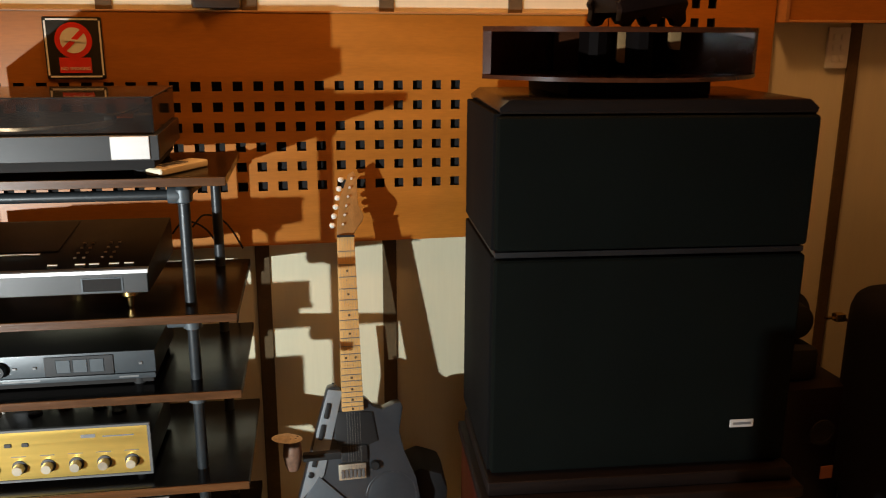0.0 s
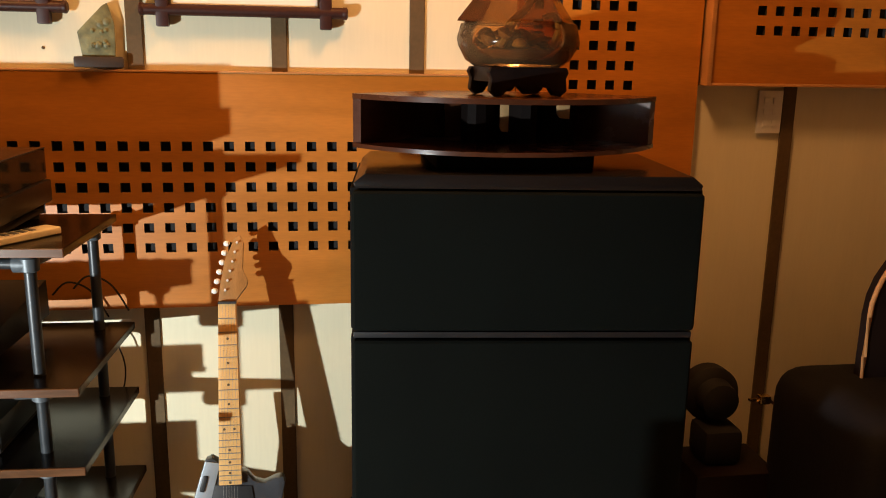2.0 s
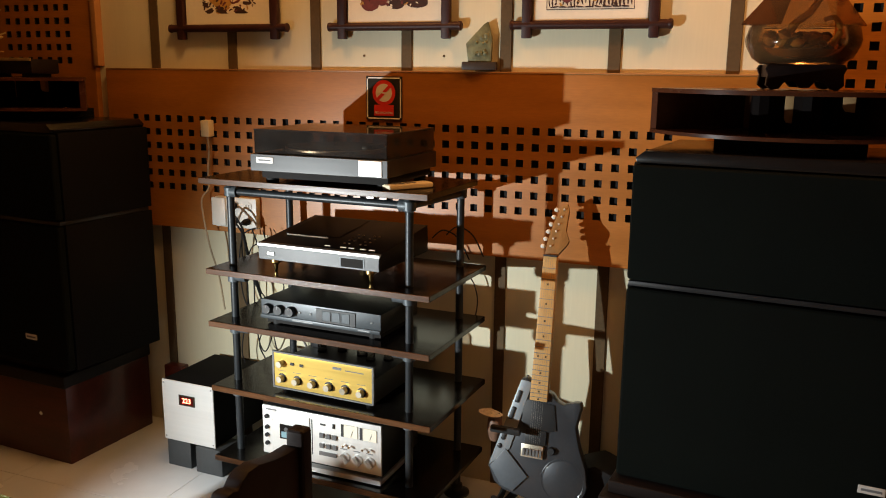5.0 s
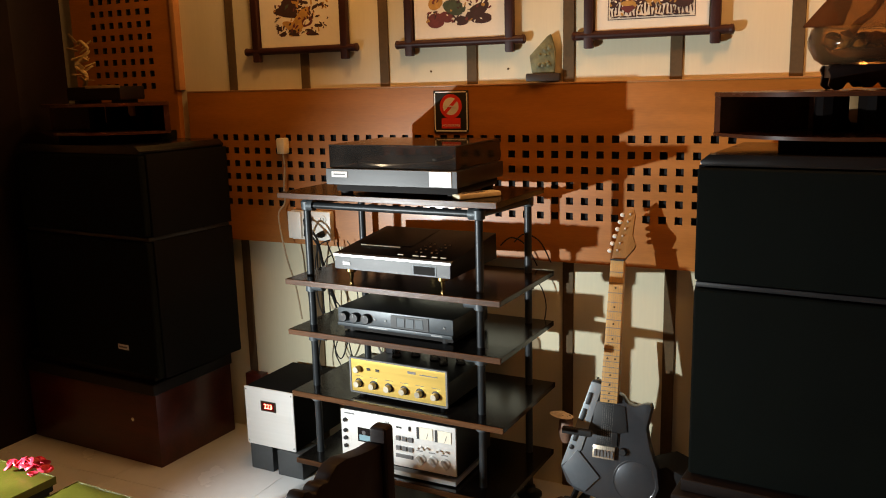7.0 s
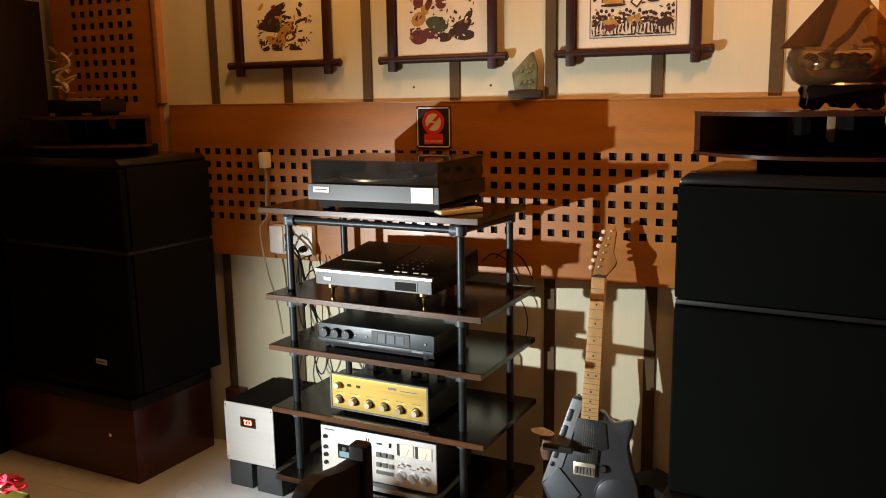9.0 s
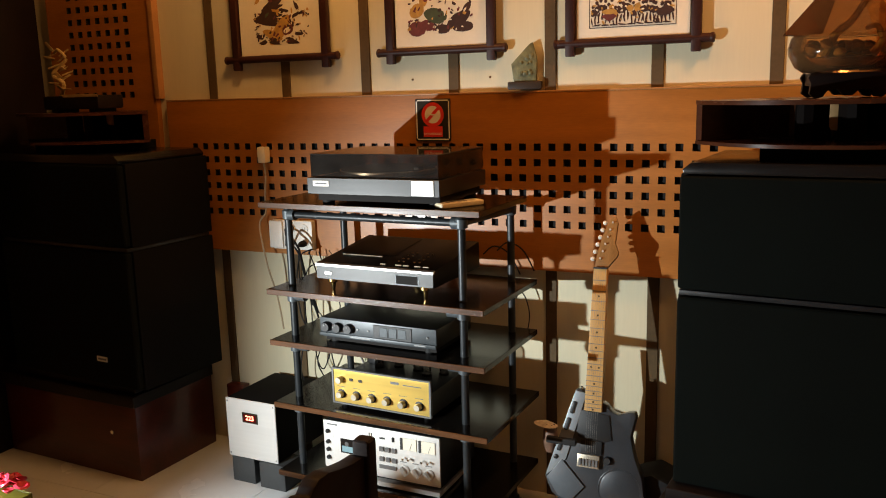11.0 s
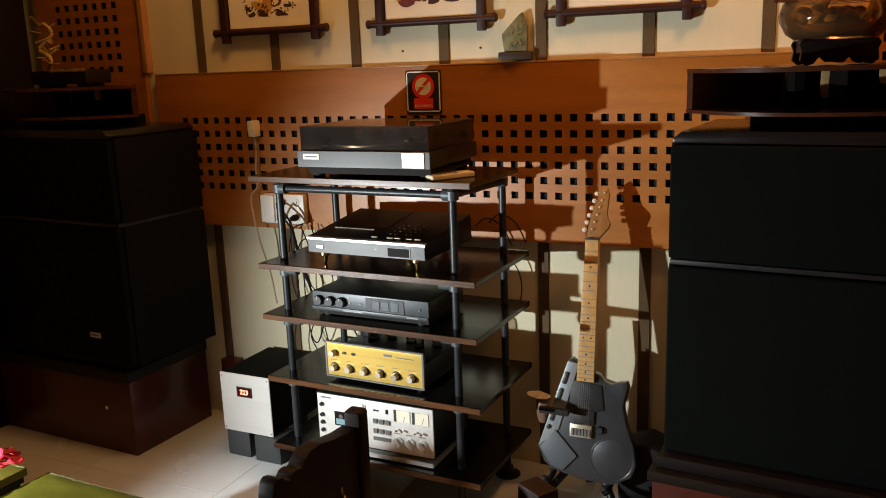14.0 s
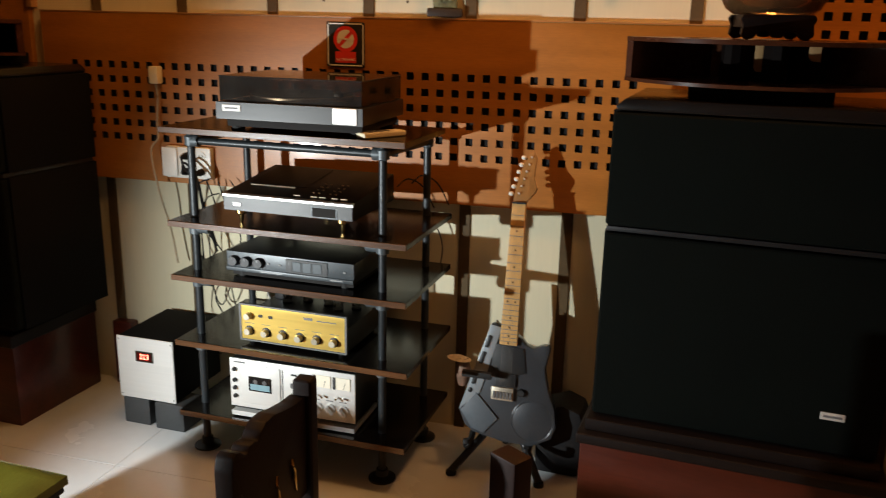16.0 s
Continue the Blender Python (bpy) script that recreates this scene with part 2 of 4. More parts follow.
def prism(pts, d0, d1, axis="y", bevel=0.0):
    """Outline pts, pushed through from d0 to d1 along the axis."""
    bm = bmesh.new()

    def at(p, d):
        return {"y": (p[0], d, p[1]), "z": (p[0], p[1], d), "x": (d, p[0], p[1])}[axis]
    a = [bm.verts.new(at(p, d0)) for p in pts]
    b = [bm.verts.new(at(p, d1)) for p in pts]
    bm.faces.new(a)
    bm.faces.new(list(reversed(b)))
    for i in range(len(pts)):
        j = (i + 1) % len(pts)
        bm.faces.new((a[j], a[i], b[i], b[j]))
    bmesh.ops.recalc_face_normals(bm, faces=bm.faces[:])
    if bevel:
        bmesh.ops.bevel(bm, geom=bm.edges[:], offset=bevel, segments=2, affect="EDGES", profile=0.6)
    return bm


def smooth_path(pts, steps=6):
    pts = [Vector(p) for p in pts]
    out = []
    for i in range(len(pts) - 1):
        p0, p1, p2, p3 = pts[max(i - 1, 0)], pts[i], pts[i + 1], pts[min(i + 2, len(pts) - 1)]
        for s in range(steps):
            t = s / steps
            out.append(0.5 * (2 * p1 + (p2 - p0) * t + (2 * p0 - 5 * p1 + 4 * p2 - p3) * t * t + (3 * p1 - p0 - 3 * p2 + p3) * t ** 3))
    return out + [pts[-1]]


def tube(pts, r, seg=8, steps=6, taper=None):
    pts = smooth_path(pts, steps)
    bm = bmesh.new()
    rings = []
    for i, p in enumerate(pts):
        d = (pts[min(i + 1, len(pts) - 1)] - pts[max(i - 1, 0)]).normalized()
        q = d.to_track_quat("Z", "Y")
        rad = r if taper is None else r * (1 + (taper - 1) * i / (len(pts) - 1))
        rings.append([bm.verts.new(p + q @ Vector((rad * math.cos(2 * math.pi * k / seg), rad * math.sin(2 * math.pi * k / seg), 0))) for k in range(seg)])
    for a, b in zip(rings, rings[1:]):
        for k in range(seg):
            bm.faces.new((a[k], a[(k + 1) % seg], b[(k + 1) % seg], b[k]))
    bm.faces.new(list(reversed(rings[0])))
    bm.faces.new(rings[-1])
    return bm


def mesh_of(name, bm, mat, smooth=35):
    me = bpy.data.meshes.new(name)
    bm.normal_update()
    bm.to_mesh(me)
    bm.free()
    me.materials.append(mat)
    if smooth:
        me.polygons.foreach_set("use_smooth", [True] * len(me.polygons))
        me.set_sharp_from_angle(angle=radians(smooth))
    return me


def part(name, bm, mat, parent, label="", smooth=35):
    ob = new(name, mesh_of(name, bm, mat, smooth))
    ob.parent = parent
    if label:
        tagged(ob, label)
    return ob


def again(ob, parent, m):
    """One more part on the same mesh."""
    o = new(ob.name.split(".")[0], ob.data)
    o.parent = parent
    o.matrix_basis = m
    return o


def thing(name, label, category, m=None, group="", kind=""):
    ob = new(name)
    ob.empty_display_size = 0.05
    if m:
        ob.matrix_world = m
    return tagged(ob, label, category, group, kind)


def solid(name, bm, mat, label, category, m=None, group="", kind="", smooth=35):
    ob = new(name, mesh_of(name, bm, mat, smooth))
    if m:
        ob.matrix_world = m
    return tagged(ob, label, category, group, kind)


def lettering(words, size, mat, parent, m, depth=0.0004, name="lettering"):
    cu = bpy.data.curves.new(name, "FONT")
    cu.body, cu.size, cu.extrude, cu.align_x, cu.align_y = words, size, depth, "CENTER", "CENTER"
    tmp = bpy.data.objects.new("tmp", cu)
    scene.collection.objects.link(tmp)
    me = bpy.data.meshes.new_from_object(tmp)
    bpy.data.objects.remove(tmp)
    me.name = name
    me.materials.clear()
    me.materials.append(mat)
    ob = new(name, me)
    ob.parent = parent
    ob.matrix_basis = m
    return ob



# ---- setting ----
WALL = 2.23
FLOOR = 0.042
X0, X1, Y0, Z1 = -3.2, 3.0, -2.6, 2.75
solid("wall_north", box(X0, X1, WALL, WALL + 0.15, 0, Z1), WALLPAINT, "cream grooved wall boards behind the hifi", "wall", kind="structure")
solid("wall_south", box(X0, X1, Y0 - 0.15, Y0, 0, Z1), PLASTER, "plain plaster wall behind the viewer", "wall", kind="structure")
solid("wall_west", box(X0 - 0.15, X0, Y0 - 0.15, WALL + 0.15, 0, Z1), PLASTER, "plain dark plaster side wall", "wall", kind="structure")
solid("wall_east", box(X1, X1 + 0.15, Y0 - 0.15, WALL + 0.15, 0, Z1), PLASTER, "plain plaster side wall", "wall", kind="structure")
solid("ceiling", box(X0 - 0.15, X1 + 0.15, Y0 - 0.15, WALL + 0.15, Z1, Z1 + 0.1), CEILING, "plain painted ceiling", "ceiling", kind="structure")
floor = solid("floor", box(X0 - 0.15, X1 + 0.15, Y0 - 0.15, WALL + 0.15, -0.12, FLOOR - 0.002), GROUT, "pale grey polished floor tiles", "floor", kind="structure")

# dark strips over the joints of the wall boards
strips = thing("trim", "dark narrow strips on the cream wall", "trim", kind="structure")
first = None
for i in range(13):
    x = -1.325 - 3 * 0.343 + 0.343 * i
    if first is None:
        first = part("strip", box(-0.019, 0.019, WALL - 0.007, WALL - 0.0005, 0.0, Z1, 0.0015, 1), STRIP, strips)
        first.location.x = x
    else:
        again(first, strips, pose(x, 0, 0))


def perforated(name, label, x0, x1, z0, z1, cols, rows, pitch, yf, yb, side=0.024):
    """A board from x0 to x1 with square holes at the given columns and rows, front at yf."""
    root = thing(name, label, "wall panel", kind="structure")
    verts, faces, dark = [], [], []
    h, p, q = side / 2, pitch / 2, (rows[1] - rows[0]) / 2

    def quad(*pts):
        verts.extend(pts)
        faces.append(tuple(range(len(verts) - 4, len(verts))))
    for cx in cols:
        for cz in rows:
            o = [(cx - p, cz - q), (cx + p, cz - q), (cx + p, cz + q), (cx - p, cz + q)]
            i_ = [(cx - h, cz - h), (cx + h, cz - h), (cx + h, cz + h), (cx - h, cz + h)]
            for k in range(4):
                j = (k + 1) % 4
                quad((o[k][0], yf, o[k][1]), (o[j][0], yf, o[j][1]), (i_[j][0], yf, i_[j][1]), (i_[k][0], yf, i_[k][1]))
                # hole sides get the near-black too: shade put into their colour
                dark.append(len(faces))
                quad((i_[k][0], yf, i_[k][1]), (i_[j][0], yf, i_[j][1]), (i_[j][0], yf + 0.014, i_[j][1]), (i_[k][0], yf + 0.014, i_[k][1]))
    gx0, gx1, gz0, gz1 = cols[0] - p, cols[-1] + p, rows[0] - q, rows[-1] + q
    for a, b, c, d in ((x0, x1, gz1, z1), (x0, x1, z0, gz0), (x0, gx0, gz0, gz1), (gx1, x1, gz0, gz1)):
        if b - a > 0.001 and d - c > 0.001:
            quad((a, yf, c), (b, yf, c), (b, yf, d), (a, yf, d))
    quad((x0, yf, z0), (x0, yf, z1), (x0, yb, z1), (x0, yb, z0))
    quad((x1, yf, z0), (x1, yb, z0), (x1, yb, z1), (x1, yf, z1))
    quad((x0, yf, z1), (x1, yf, z1), (x1, yb, z1), (x0, yb, z1))
    quad((x0, yf, z0), (x0, yb, z0), (x1, yb, z0), (x1, yf, z0))
    me = bpy.data.meshes.new("board")
    me.from_pydata(verts, [], faces)
    me.materials.append(PANELWOOD)
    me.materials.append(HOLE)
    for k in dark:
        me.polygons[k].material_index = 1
    ob = new("board", me)
    ob.parent = root
    # near-black sheet stands for the dark hollow behind the board
    part("hole_backing", box(gx0, gx1, yf + 0.0142, yf + 0.016, gz0, gz1), HOLE, root, "near-black sheet for the shade in the hollow behind", smooth=0)
    return root


PITCH = 0.0508
wide = perforated("panel_wide", "orange-stained wooden acoustic panel with rows of square holes", -1.545, 0.985, 0.866, 1.458,
                  [0.516 + PITCH * (k - 38) for k in range(40)], [1.024 + 0.0512 * k for k in range(6)], PITCH, 2.2, WALL)
part("ledge", box(-1.545, 0.985, 2.1985, WALL, 1.4585, 1.4635, 0.001), PANELTRIM, wide, "thin light wooden ledge")
perforated("panel_right", "tall orange wooden panel with square holes", 0.99, 1.484, 0.42, 2.5, [1.042 + 0.0494 * k for k in range(6)],
           [1.442 + 0.05 * k for k in range(18)], 0.0494, 2.206, WALL)
rr = perforated("panel_corner", "raised orange wooden panel with a row of square holes", 1.505, 2.9, 1.452, 2.5, [1.632 + 0.0494 * k for k in range(24)],
                [1.588 + 0.05 * k for k in range(15)], 0.0494, 2.178, WALL)
part("edge_strip", box(1.492, 1.5045, 2.17, WALL, 1.444, 2.5, 0.002), PANELTRIM, rr)
part("bottom_strip", box(1.505, 2.9, 2.17, WALL, 1.444, 1.4515, 0.002), PANELTRIM, rr)
left_panel = perforated("panel_left", "tall orange wooden panel with square holes", -2.16, -1.60, 0.42, 2.5, [-2.03 + 0.0508 * k for k in range(7)],
                        [1.49 + 0.05 * k for k in range(17)], 0.0508, 2.206, WALL)
part("edge_strip", box(-1.5995, -1.575, 2.196, WALL, 1.47, 2.5, 0.003), PANELTRIM, left_panel)

# ---- equipment rack ----
RACK = pose(-0.787, 1.758, 0, 0, 0, -2.6)  # front left corner of the shelves
rack = thing("equipment_rack", "open hifi rack of dark shelves on black iron pipes", "rack", RACK)
SHELVES = [(1.132, 0.79, -0.012, 0.37), (0.843, 0.785, 0, 0.44), (0.669, 0.785, 0, 0.44), (0.450, 0.79, 0, 0.44), (0.203, 0.785, 0, 0.44)]
for z, w, x, d in SHELVES:
    sh = part("shelf", box(x, x + w, 0.004, d, z - 0.018, z, 0.0015, 1), SHELF, rack, "dark veneered shelf board")
    part("front_edge", box(x, x + w, -0.001, 0.0038, z - 0.018, z, 0.001, 1), SHELFEDGE, sh, "walnut edge band")
LEGS = [(0.045, 0.082), (0.682, 0.082), (0.715, 0.385), (0.06, 0.385)]
for i, (x, y) in enumerate(LEGS):
    leg = part("pipe_leg", rod((x, y, FLOOR + 0.012), (x, y, 1.105), 0.0125, seg=14), PIPE, rack)
    part("foot_flange", lathe([(0.044, 0.0), (0.044, 0.006), (0.036, 0.010), (0.020, 0.014), (0.019, 0.034), (0.013, 0.036)], 20, (x, y, FLOOR)), PIPE, leg)
    part("top_elbow", merge(lathe([(0.012, 0), (0.019, 0.004), (0.020, 0.03), (0.014, 0.036)], 14, (x, y, 1.065)), rod((x, y, 1.083), (x + (0.03 if x < 0.4 else -0.03), y, 1.083), 0.019, seg=14)), CLAMP, leg)
    for z, w, sx, d in SHELVES[1:]:
        part("tee_clamp", merge(lathe([(0.013, 0), (0.020, 0.003), (0.020, 0.036), (0.013, 0.039)], 14, (x, y, z - 0.0575)), rod((x, y, z - 0.037), (x + (-0.052 if x > 0.4 else 0.052), y, z - 0.037), 0.0165, seg=12), box(x - 0.02, x + 0.02, y - 0.02, y + 0.02, z - 0.022, z - 0.0182, 0.001, 1)), CLAMP, leg)
part("cross_pipe", rod((0.06, 0.082, 1.083), (0.67, 0.082, 1.083), 0.0115, seg=14), PIPE, rack)
part("cross_pipe", rod((0.07, 0.385, 1.083), (0.70, 0.385, 1.083), 0.0115, seg=14), PIPE, rack)
part("side_pipe", rod((0.682, 0.095, 1.083), (0.715, 0.375, 1.083), 0.0115, seg=14), PIPE, rack)
part("side_pipe", rod((0.045, 0.095, 1.083), (0.06, 0.375, 1.083), 0.0115, seg=14), PIPE, rack)


def knob(parent, x, y, z, r, d, mat, line=True, name="knob"):
    k = part(name, moved(lathe([(r, 0), (r, d * 0.75), (r * 0.88, d), (0.0008, d)], 18), pose(x, y, z, 90)), mat, parent)
    return k


# turntable on the top shelf
tt = thing("turntable", "silver-fronted record player under a closed smoked lid", "turntable", pose(-0.588, 1.735, 1.138, 0, 0, -1.0))
part("plinth", box(0, 0.455, 0.006, 0.35, 0.030, 0.08, 0.004), BLACK, tt, "black plinth")
part("front_panel", box(0, 0.455, 0, 0.0058, 0.030, 0.08, 0.001, 1), GREYFRONT, tt, "grey brushed front panel")
part("control_plate", box(0.365, 0.438, -0.003, -0.0002, 0.033, 0.078, 0.001, 1), SILVER, tt, "bright silver control plate")
part("badge", box(0.022, 0.08, -0.002, -0.0002, 0.054, 0.072, 0.0005, 1), WHITE, tt, "pale badge")
part("badge_bar", box(0.03, 0.072, -0.0026, -0.0021, 0.061, 0.065), GREYINK, tt)
part("platter", lathe([(0.15, 0), (0.152, 0.004), (0.152, 0.014), (0.148, 0.017), (0.006, 0.0175), (0.003, 0.026)], 40, (0.19, 0.18, 0.081)), RUBBER, tt, "black platter mat")
part("platter_rim", lathe([(0.1525, 0), (0.155, 0.001), (0.156, 0.012), (0.1525, 0.0132)], 48, (0.19, 0.18, 0.0822)), NICKEL, tt, "bright metal platter rim")
arm = part("tonearm", tube([(0.40, 0.29, 0.118), (0.40, 0.2, 0.12), (0.385, 0.12, 0.118), (0.36, 0.075, 0.112)], 0.004), CHROME, tt, "chrome tonearm")
part("arm_base", lathe([(0.034, 0), (0.034, 0.014), (0.022, 0.018), (0.02, 0.034), (0.012, 0.038)], 24, (0.40, 0.275, 0.081)), GREYMETAL, arm)
part("counterweight", rod((0.40, 0.30, 0.118), (0.40, 0.335, 0.118), 0.014), CHROME, arm)
part("headshell", box(0.348, 0.366, 0.05, 0.082, 0.104, 0.114, 0.002), BLACK, arm)
lid = part("dust_lid", box(0.008, 0.447, 0.012, 0.346, 0.1502, 0.1535), SMOKE, tt, "smoked see-through lid")
for d in ((0.008, 0.447, 0.012, 0.015), (0.008, 0.447, 0.343, 0.346), (0.008, 0.011, 0.0152, 0.3428), (0.444, 0.447, 0.0152, 0.3428)):
    part("lid_side", box(*d, 0.082, 0.150), SMOKE, lid)
part("lid_rim", merge(tube([(0.0075, 0.0115, 0.152), (0.4475, 0.0115, 0.152)], 0.0018, 6, 1), tube([(0.4475, 0.0115, 0.152), (0.4475, 0.346, 0.152)], 0.0014, 6, 1)), BLACK, tt)
# near-black block fills the gap, as the shade below the plinth
part("under_shade", box(0.015, 0.44, 0.035, 0.335, 0.006, 0.0298, 0.003), HOLE, tt, "near-black block for the shade underneath")
for x, y in ((0.04, 0.055), (0.415, 0.055), (0.04, 0.31), (0.415, 0.31)):
    part("foot", lathe([(0.018, -0.0058), (0.02, -0.003), (0.019, 0.0058)], 18, (x, y, 0)), RUBBER, tt)

# remote control lying on the top shelf
remote = thing("remote_control", "ivory plastic remote control on the top shelf", "remote control", pose(-0.112, 1.818, 1.1322, 0, 0, -34))
part("shell", box(-0.024, 0.024, -0.075, 0.075, 0, 0.016, 0.006, 3), IVORY, remote)
for i in range(4):
    part("button", box(-0.014, 0.014, -0.05 + i * 0.02, -0.038 + i * 0.02, 0.0155, 0.0175, 0.001, 1), GREYMETAL, remote)

# disc player with a sloping top, on brass cones
cd = thing("disc_player", "black top-loading disc player with silver lip on brass cones", "disc player", pose(-0.61, 1.79, 0.8552, 0, 0, -2.6))
part("case", prism([(0.004, 0.03), (0.004, 0.072), (0.012, 0.082), (0.33, 0.118), (0.335, 0.03)], 0.0, 0.43, "x", 0.0015), CASEBLACK, cd, "black case with a sloping top")
part("front_panel", box(0.002, 0.428, 0, 0.0038, 0.030, 0.0723, 0.001, 1), GREYFRONT, cd, "grey front panel")
part("silver_lip", prism([(-0.002, 0.0725), (0.0035, 0.0725), (0.013, 0.0830), (0.010, 0.0838), (-0.002, 0.080)], 0.0, 0.43, "x"), SILVER, cd, "bright silver front lip")
part("display", box(0.30, 0.375, -0.0012, -0.0001, 0.036, 0.062), HOLE, cd, "dark display window")
part("display_frame", merge(box(0.296, 0.379, -0.0016, -0.0002, 0.0625, 0.0645), box(0.296, 0.379, -0.0016, -0.0002, 0.0335, 0.0355), box(0.296, 0.2995, -0.0016, -0.0002, 0.0357, 0.0623), box(0.3755, 0.379, -0.0016, -0.0002, 0.0357, 0.0623)), BLUEGREY, cd)
part("power_button", box(0.035, 0.062, -0.003, -0.0001, 0.045, 0.056, 0.001, 1), SILVER, cd)
SL = math.atan2(0.036, 0.318)


def on_slope(x, y):
    return pose(x, 0.012 + y * math.cos(SL), 0.0822 + y * math.sin(SL), math.degrees(SL))


key = part("key", box(-0.010, 0.010, -0.003, 0.003, 0, 0.004, 0.0006, 1), IVORY, cd, "pale key")
key.matrix_basis = on_slope(0.235, 0.02)
for x in (0.29, 0.318, 0.358, 0.388):
    again(key, cd, on_slope(x, 0.02))
small = part("small_key", box(-0.0028, 0.0028, -0.0022, 0.0022, 0, 0.003), IVORY, cd)
small.matrix_basis = on_slope(0.27, 0.06)
for i in range(4):
    for j in range(4):
        if (i, j) != (0, 0):
            again(small, cd, on_slope(0.27 + 0.018 * i + (0.02 if i > 1 else 0), 0.06 + 0.03 * j))
slot = part("disc_lid_slot", box(-0.075, 0.075, -0.003, 0.003, 0, 0.004), IVORY, cd, "pale slot edge")
slot.matrix_basis = on_slope(0.118, 0.088)
part("disc_lid", moved(box(-0.10, 0.10, -0.10, 0.10, 0.0002, 0.0012), on_slope(0.125, 0.205)), CASEBLACK, cd)
for x, y in ((0.045, 0.03), (0.385, 0.03), (0.215, 0.29)):
    part("brass_cone", lathe([(0.004, -0.0118), (0.006, -0.006), (0.008, 0.012), (0.018, 0.018), (0.018, 0.0298)], 18, (x, y, 0)), BRASS, cd, "turned brass cone foot")

# slim preamplifier
pre = thing("preamplifier", "slim dark grey preamplifier with three round knobs", "amplifier", pose(-0.612, 1.80, 0.6772, 0, 0, -2.6))
part("case", box(0, 0.43, 0.006, 0.25, 0.014, 0.075, 0.002), BLACK, pre)
part("front_panel", box(0, 0.43, 0, 0.0058, 0.014, 0.075, 0.002), BLUEGREY, pre, "blue-grey front panel")
part("front_lip", box(0.0, 0.43, -0.006, -0.0002, 0.014, 0.026, 0.002), BLUEGREY, pre)
win = part("display_window", box(0.205, 0.345, -0.0022, -0.0002, 0.026, 0.07, 0.001, 1), BLACK, pre, "recessed dark badge plate")
for i in range(3):
    part("badge_bar", box(0.228 + i * 0.034, 0.257 + i * 0.034, -0.0032, -0.0024, 0.033, 0.063, 0.001, 1), BLUEGREY, win)
for i in range(3):
    k = knob(pre, 0.028 + i * 0.043, -0.0005, 0.047, 0.0165, 0.016, BLACK)
    part("pointer", box(0.0272 + i * 0.043, 0.0288 + i * 0.043, -0.0182, -0.0168, 0.052, 0.062), GREYMETAL, k)
for x in (0.145, 0.185, 0.40):
    part("button", box(x - 0.004, x + 0.004, -0.003, -0.0002, 0.044, 0.05, 0.001, 1), GREYMETAL, pre)
for x in (0.14, 0.175, 0.375):
    part("label_bar", box(x - 0.02, x + 0.02, -0.0066, -0.0061, 0.018, 0.022), GREYMETAL, pre)
# dark block takes the place of shade beneath the preamplifier
part("under_shade", box(0.01, 0.42, 0.018, 0.24, -0.004, 0.0138), HOLE, pre, "near-black block for the shade underneath")
for x, y in ((0.04, 0.03), (0.39, 0.03), (0.04, 0.22), (0.39, 0.22)):
    part("foot", rod((x, y, -0.008), (x, y, 0.0138), 0.014), RUBBER, pre)

# valve amplifier with a gold face
amp = thing("valve_amplifier", "valve amplifier with a bright gold faceplate and chrome knobs", "amplifier", pose(-0.575, 1.795, 0.4502, 0, 0, -3.0))
part("chassis", box(0.004, 0.366, 0.01, 0.27, 0.014, 0.092, 0.003), GREYFRONT, amp, "dull metal chassis")
part("bezel", merge(box(0, 0.37, 0, 0.0098, 0.012, 0.018, 0.001, 1), box(0, 0.37, 0, 0.0098, 0.130, 0.136, 0.001, 1), box(0, 0.006, 0, 0.0098, 0.0182, 0.1298), box(0.364, 0.37, 0, 0.0098, 0.0182, 0.1298)), GREYMETAL, amp, "dull silver surround")
face = part("faceplate", box(0.0065, 0.3635, 0.002, 0.0098, 0.0185, 0.1295), GOLD, amp, "brushed gold faceplate")
for i in range(6):
    k = knob(amp, 0.035 + i * 0.0585, 0.0015, 0.048, 0.0115, 0.02, NICKEL)
    part("collar", moved(lathe([(0.016, 0), (0.0155, 0.002), (0.012, 0.003)], 18), pose(0.035 + i * 0.0585, 0.0018, 0.048, 90)), DARKINK, k)
    part("scale_bar", box(0.02 + i * 0.0585, 0.05 + i * 0.0585, 0.0012, 0.0018, 0.072, 0.0735), GREYINK, face)
knob(amp, 0.035, 0.0015, 0.098, 0.0115, 0.02, NICKEL)
for x in (0.075, 0.11):
    part("rocker", box(x - 0.007, x + 0.007, -0.001, 0.0018, 0.096, 0.105, 0.001, 1), DARKINK, amp)
part("maker_bar", box(0.225, 0.255, 0.0012, 0.0018, 0.108, 0.116), GREYINK, face)
part("maker_bar", box(0.27, 0.335, 0.0012, 0.0018, 0.108, 0.111), GREYINK, face)
for i, (x, y) in enumerate(((0.08, 0.17), (0.14, 0.2), (0.22, 0.19), (0.27, 0.16), (0.32, 0.19))):
    v = part("valve", lathe([(0.012, 0), (0.015, 0.006), (0.015, 0.05), (0.009, 0.06), (0.002, 0.064)], 16, (x, y, 0.0925)), SMOKE, amp, "smoked glass valve")
    part("valve_base", rod((x, y, 0.0922), (x, y, 0.1), 0.0165), BLACK, v)
part("transformer", box(0.02, 0.06, 0.19, 0.26, 0.0925, 0.145, 0.004), BLACK, amp)
for x, y in ((0.03, 0.03), (0.34, 0.03), (0.03, 0.25), (0.34, 0.25)):
    part("foot", rod((x, y, 0), (x, y, 0.0138), 0.011), RUBBER, amp)

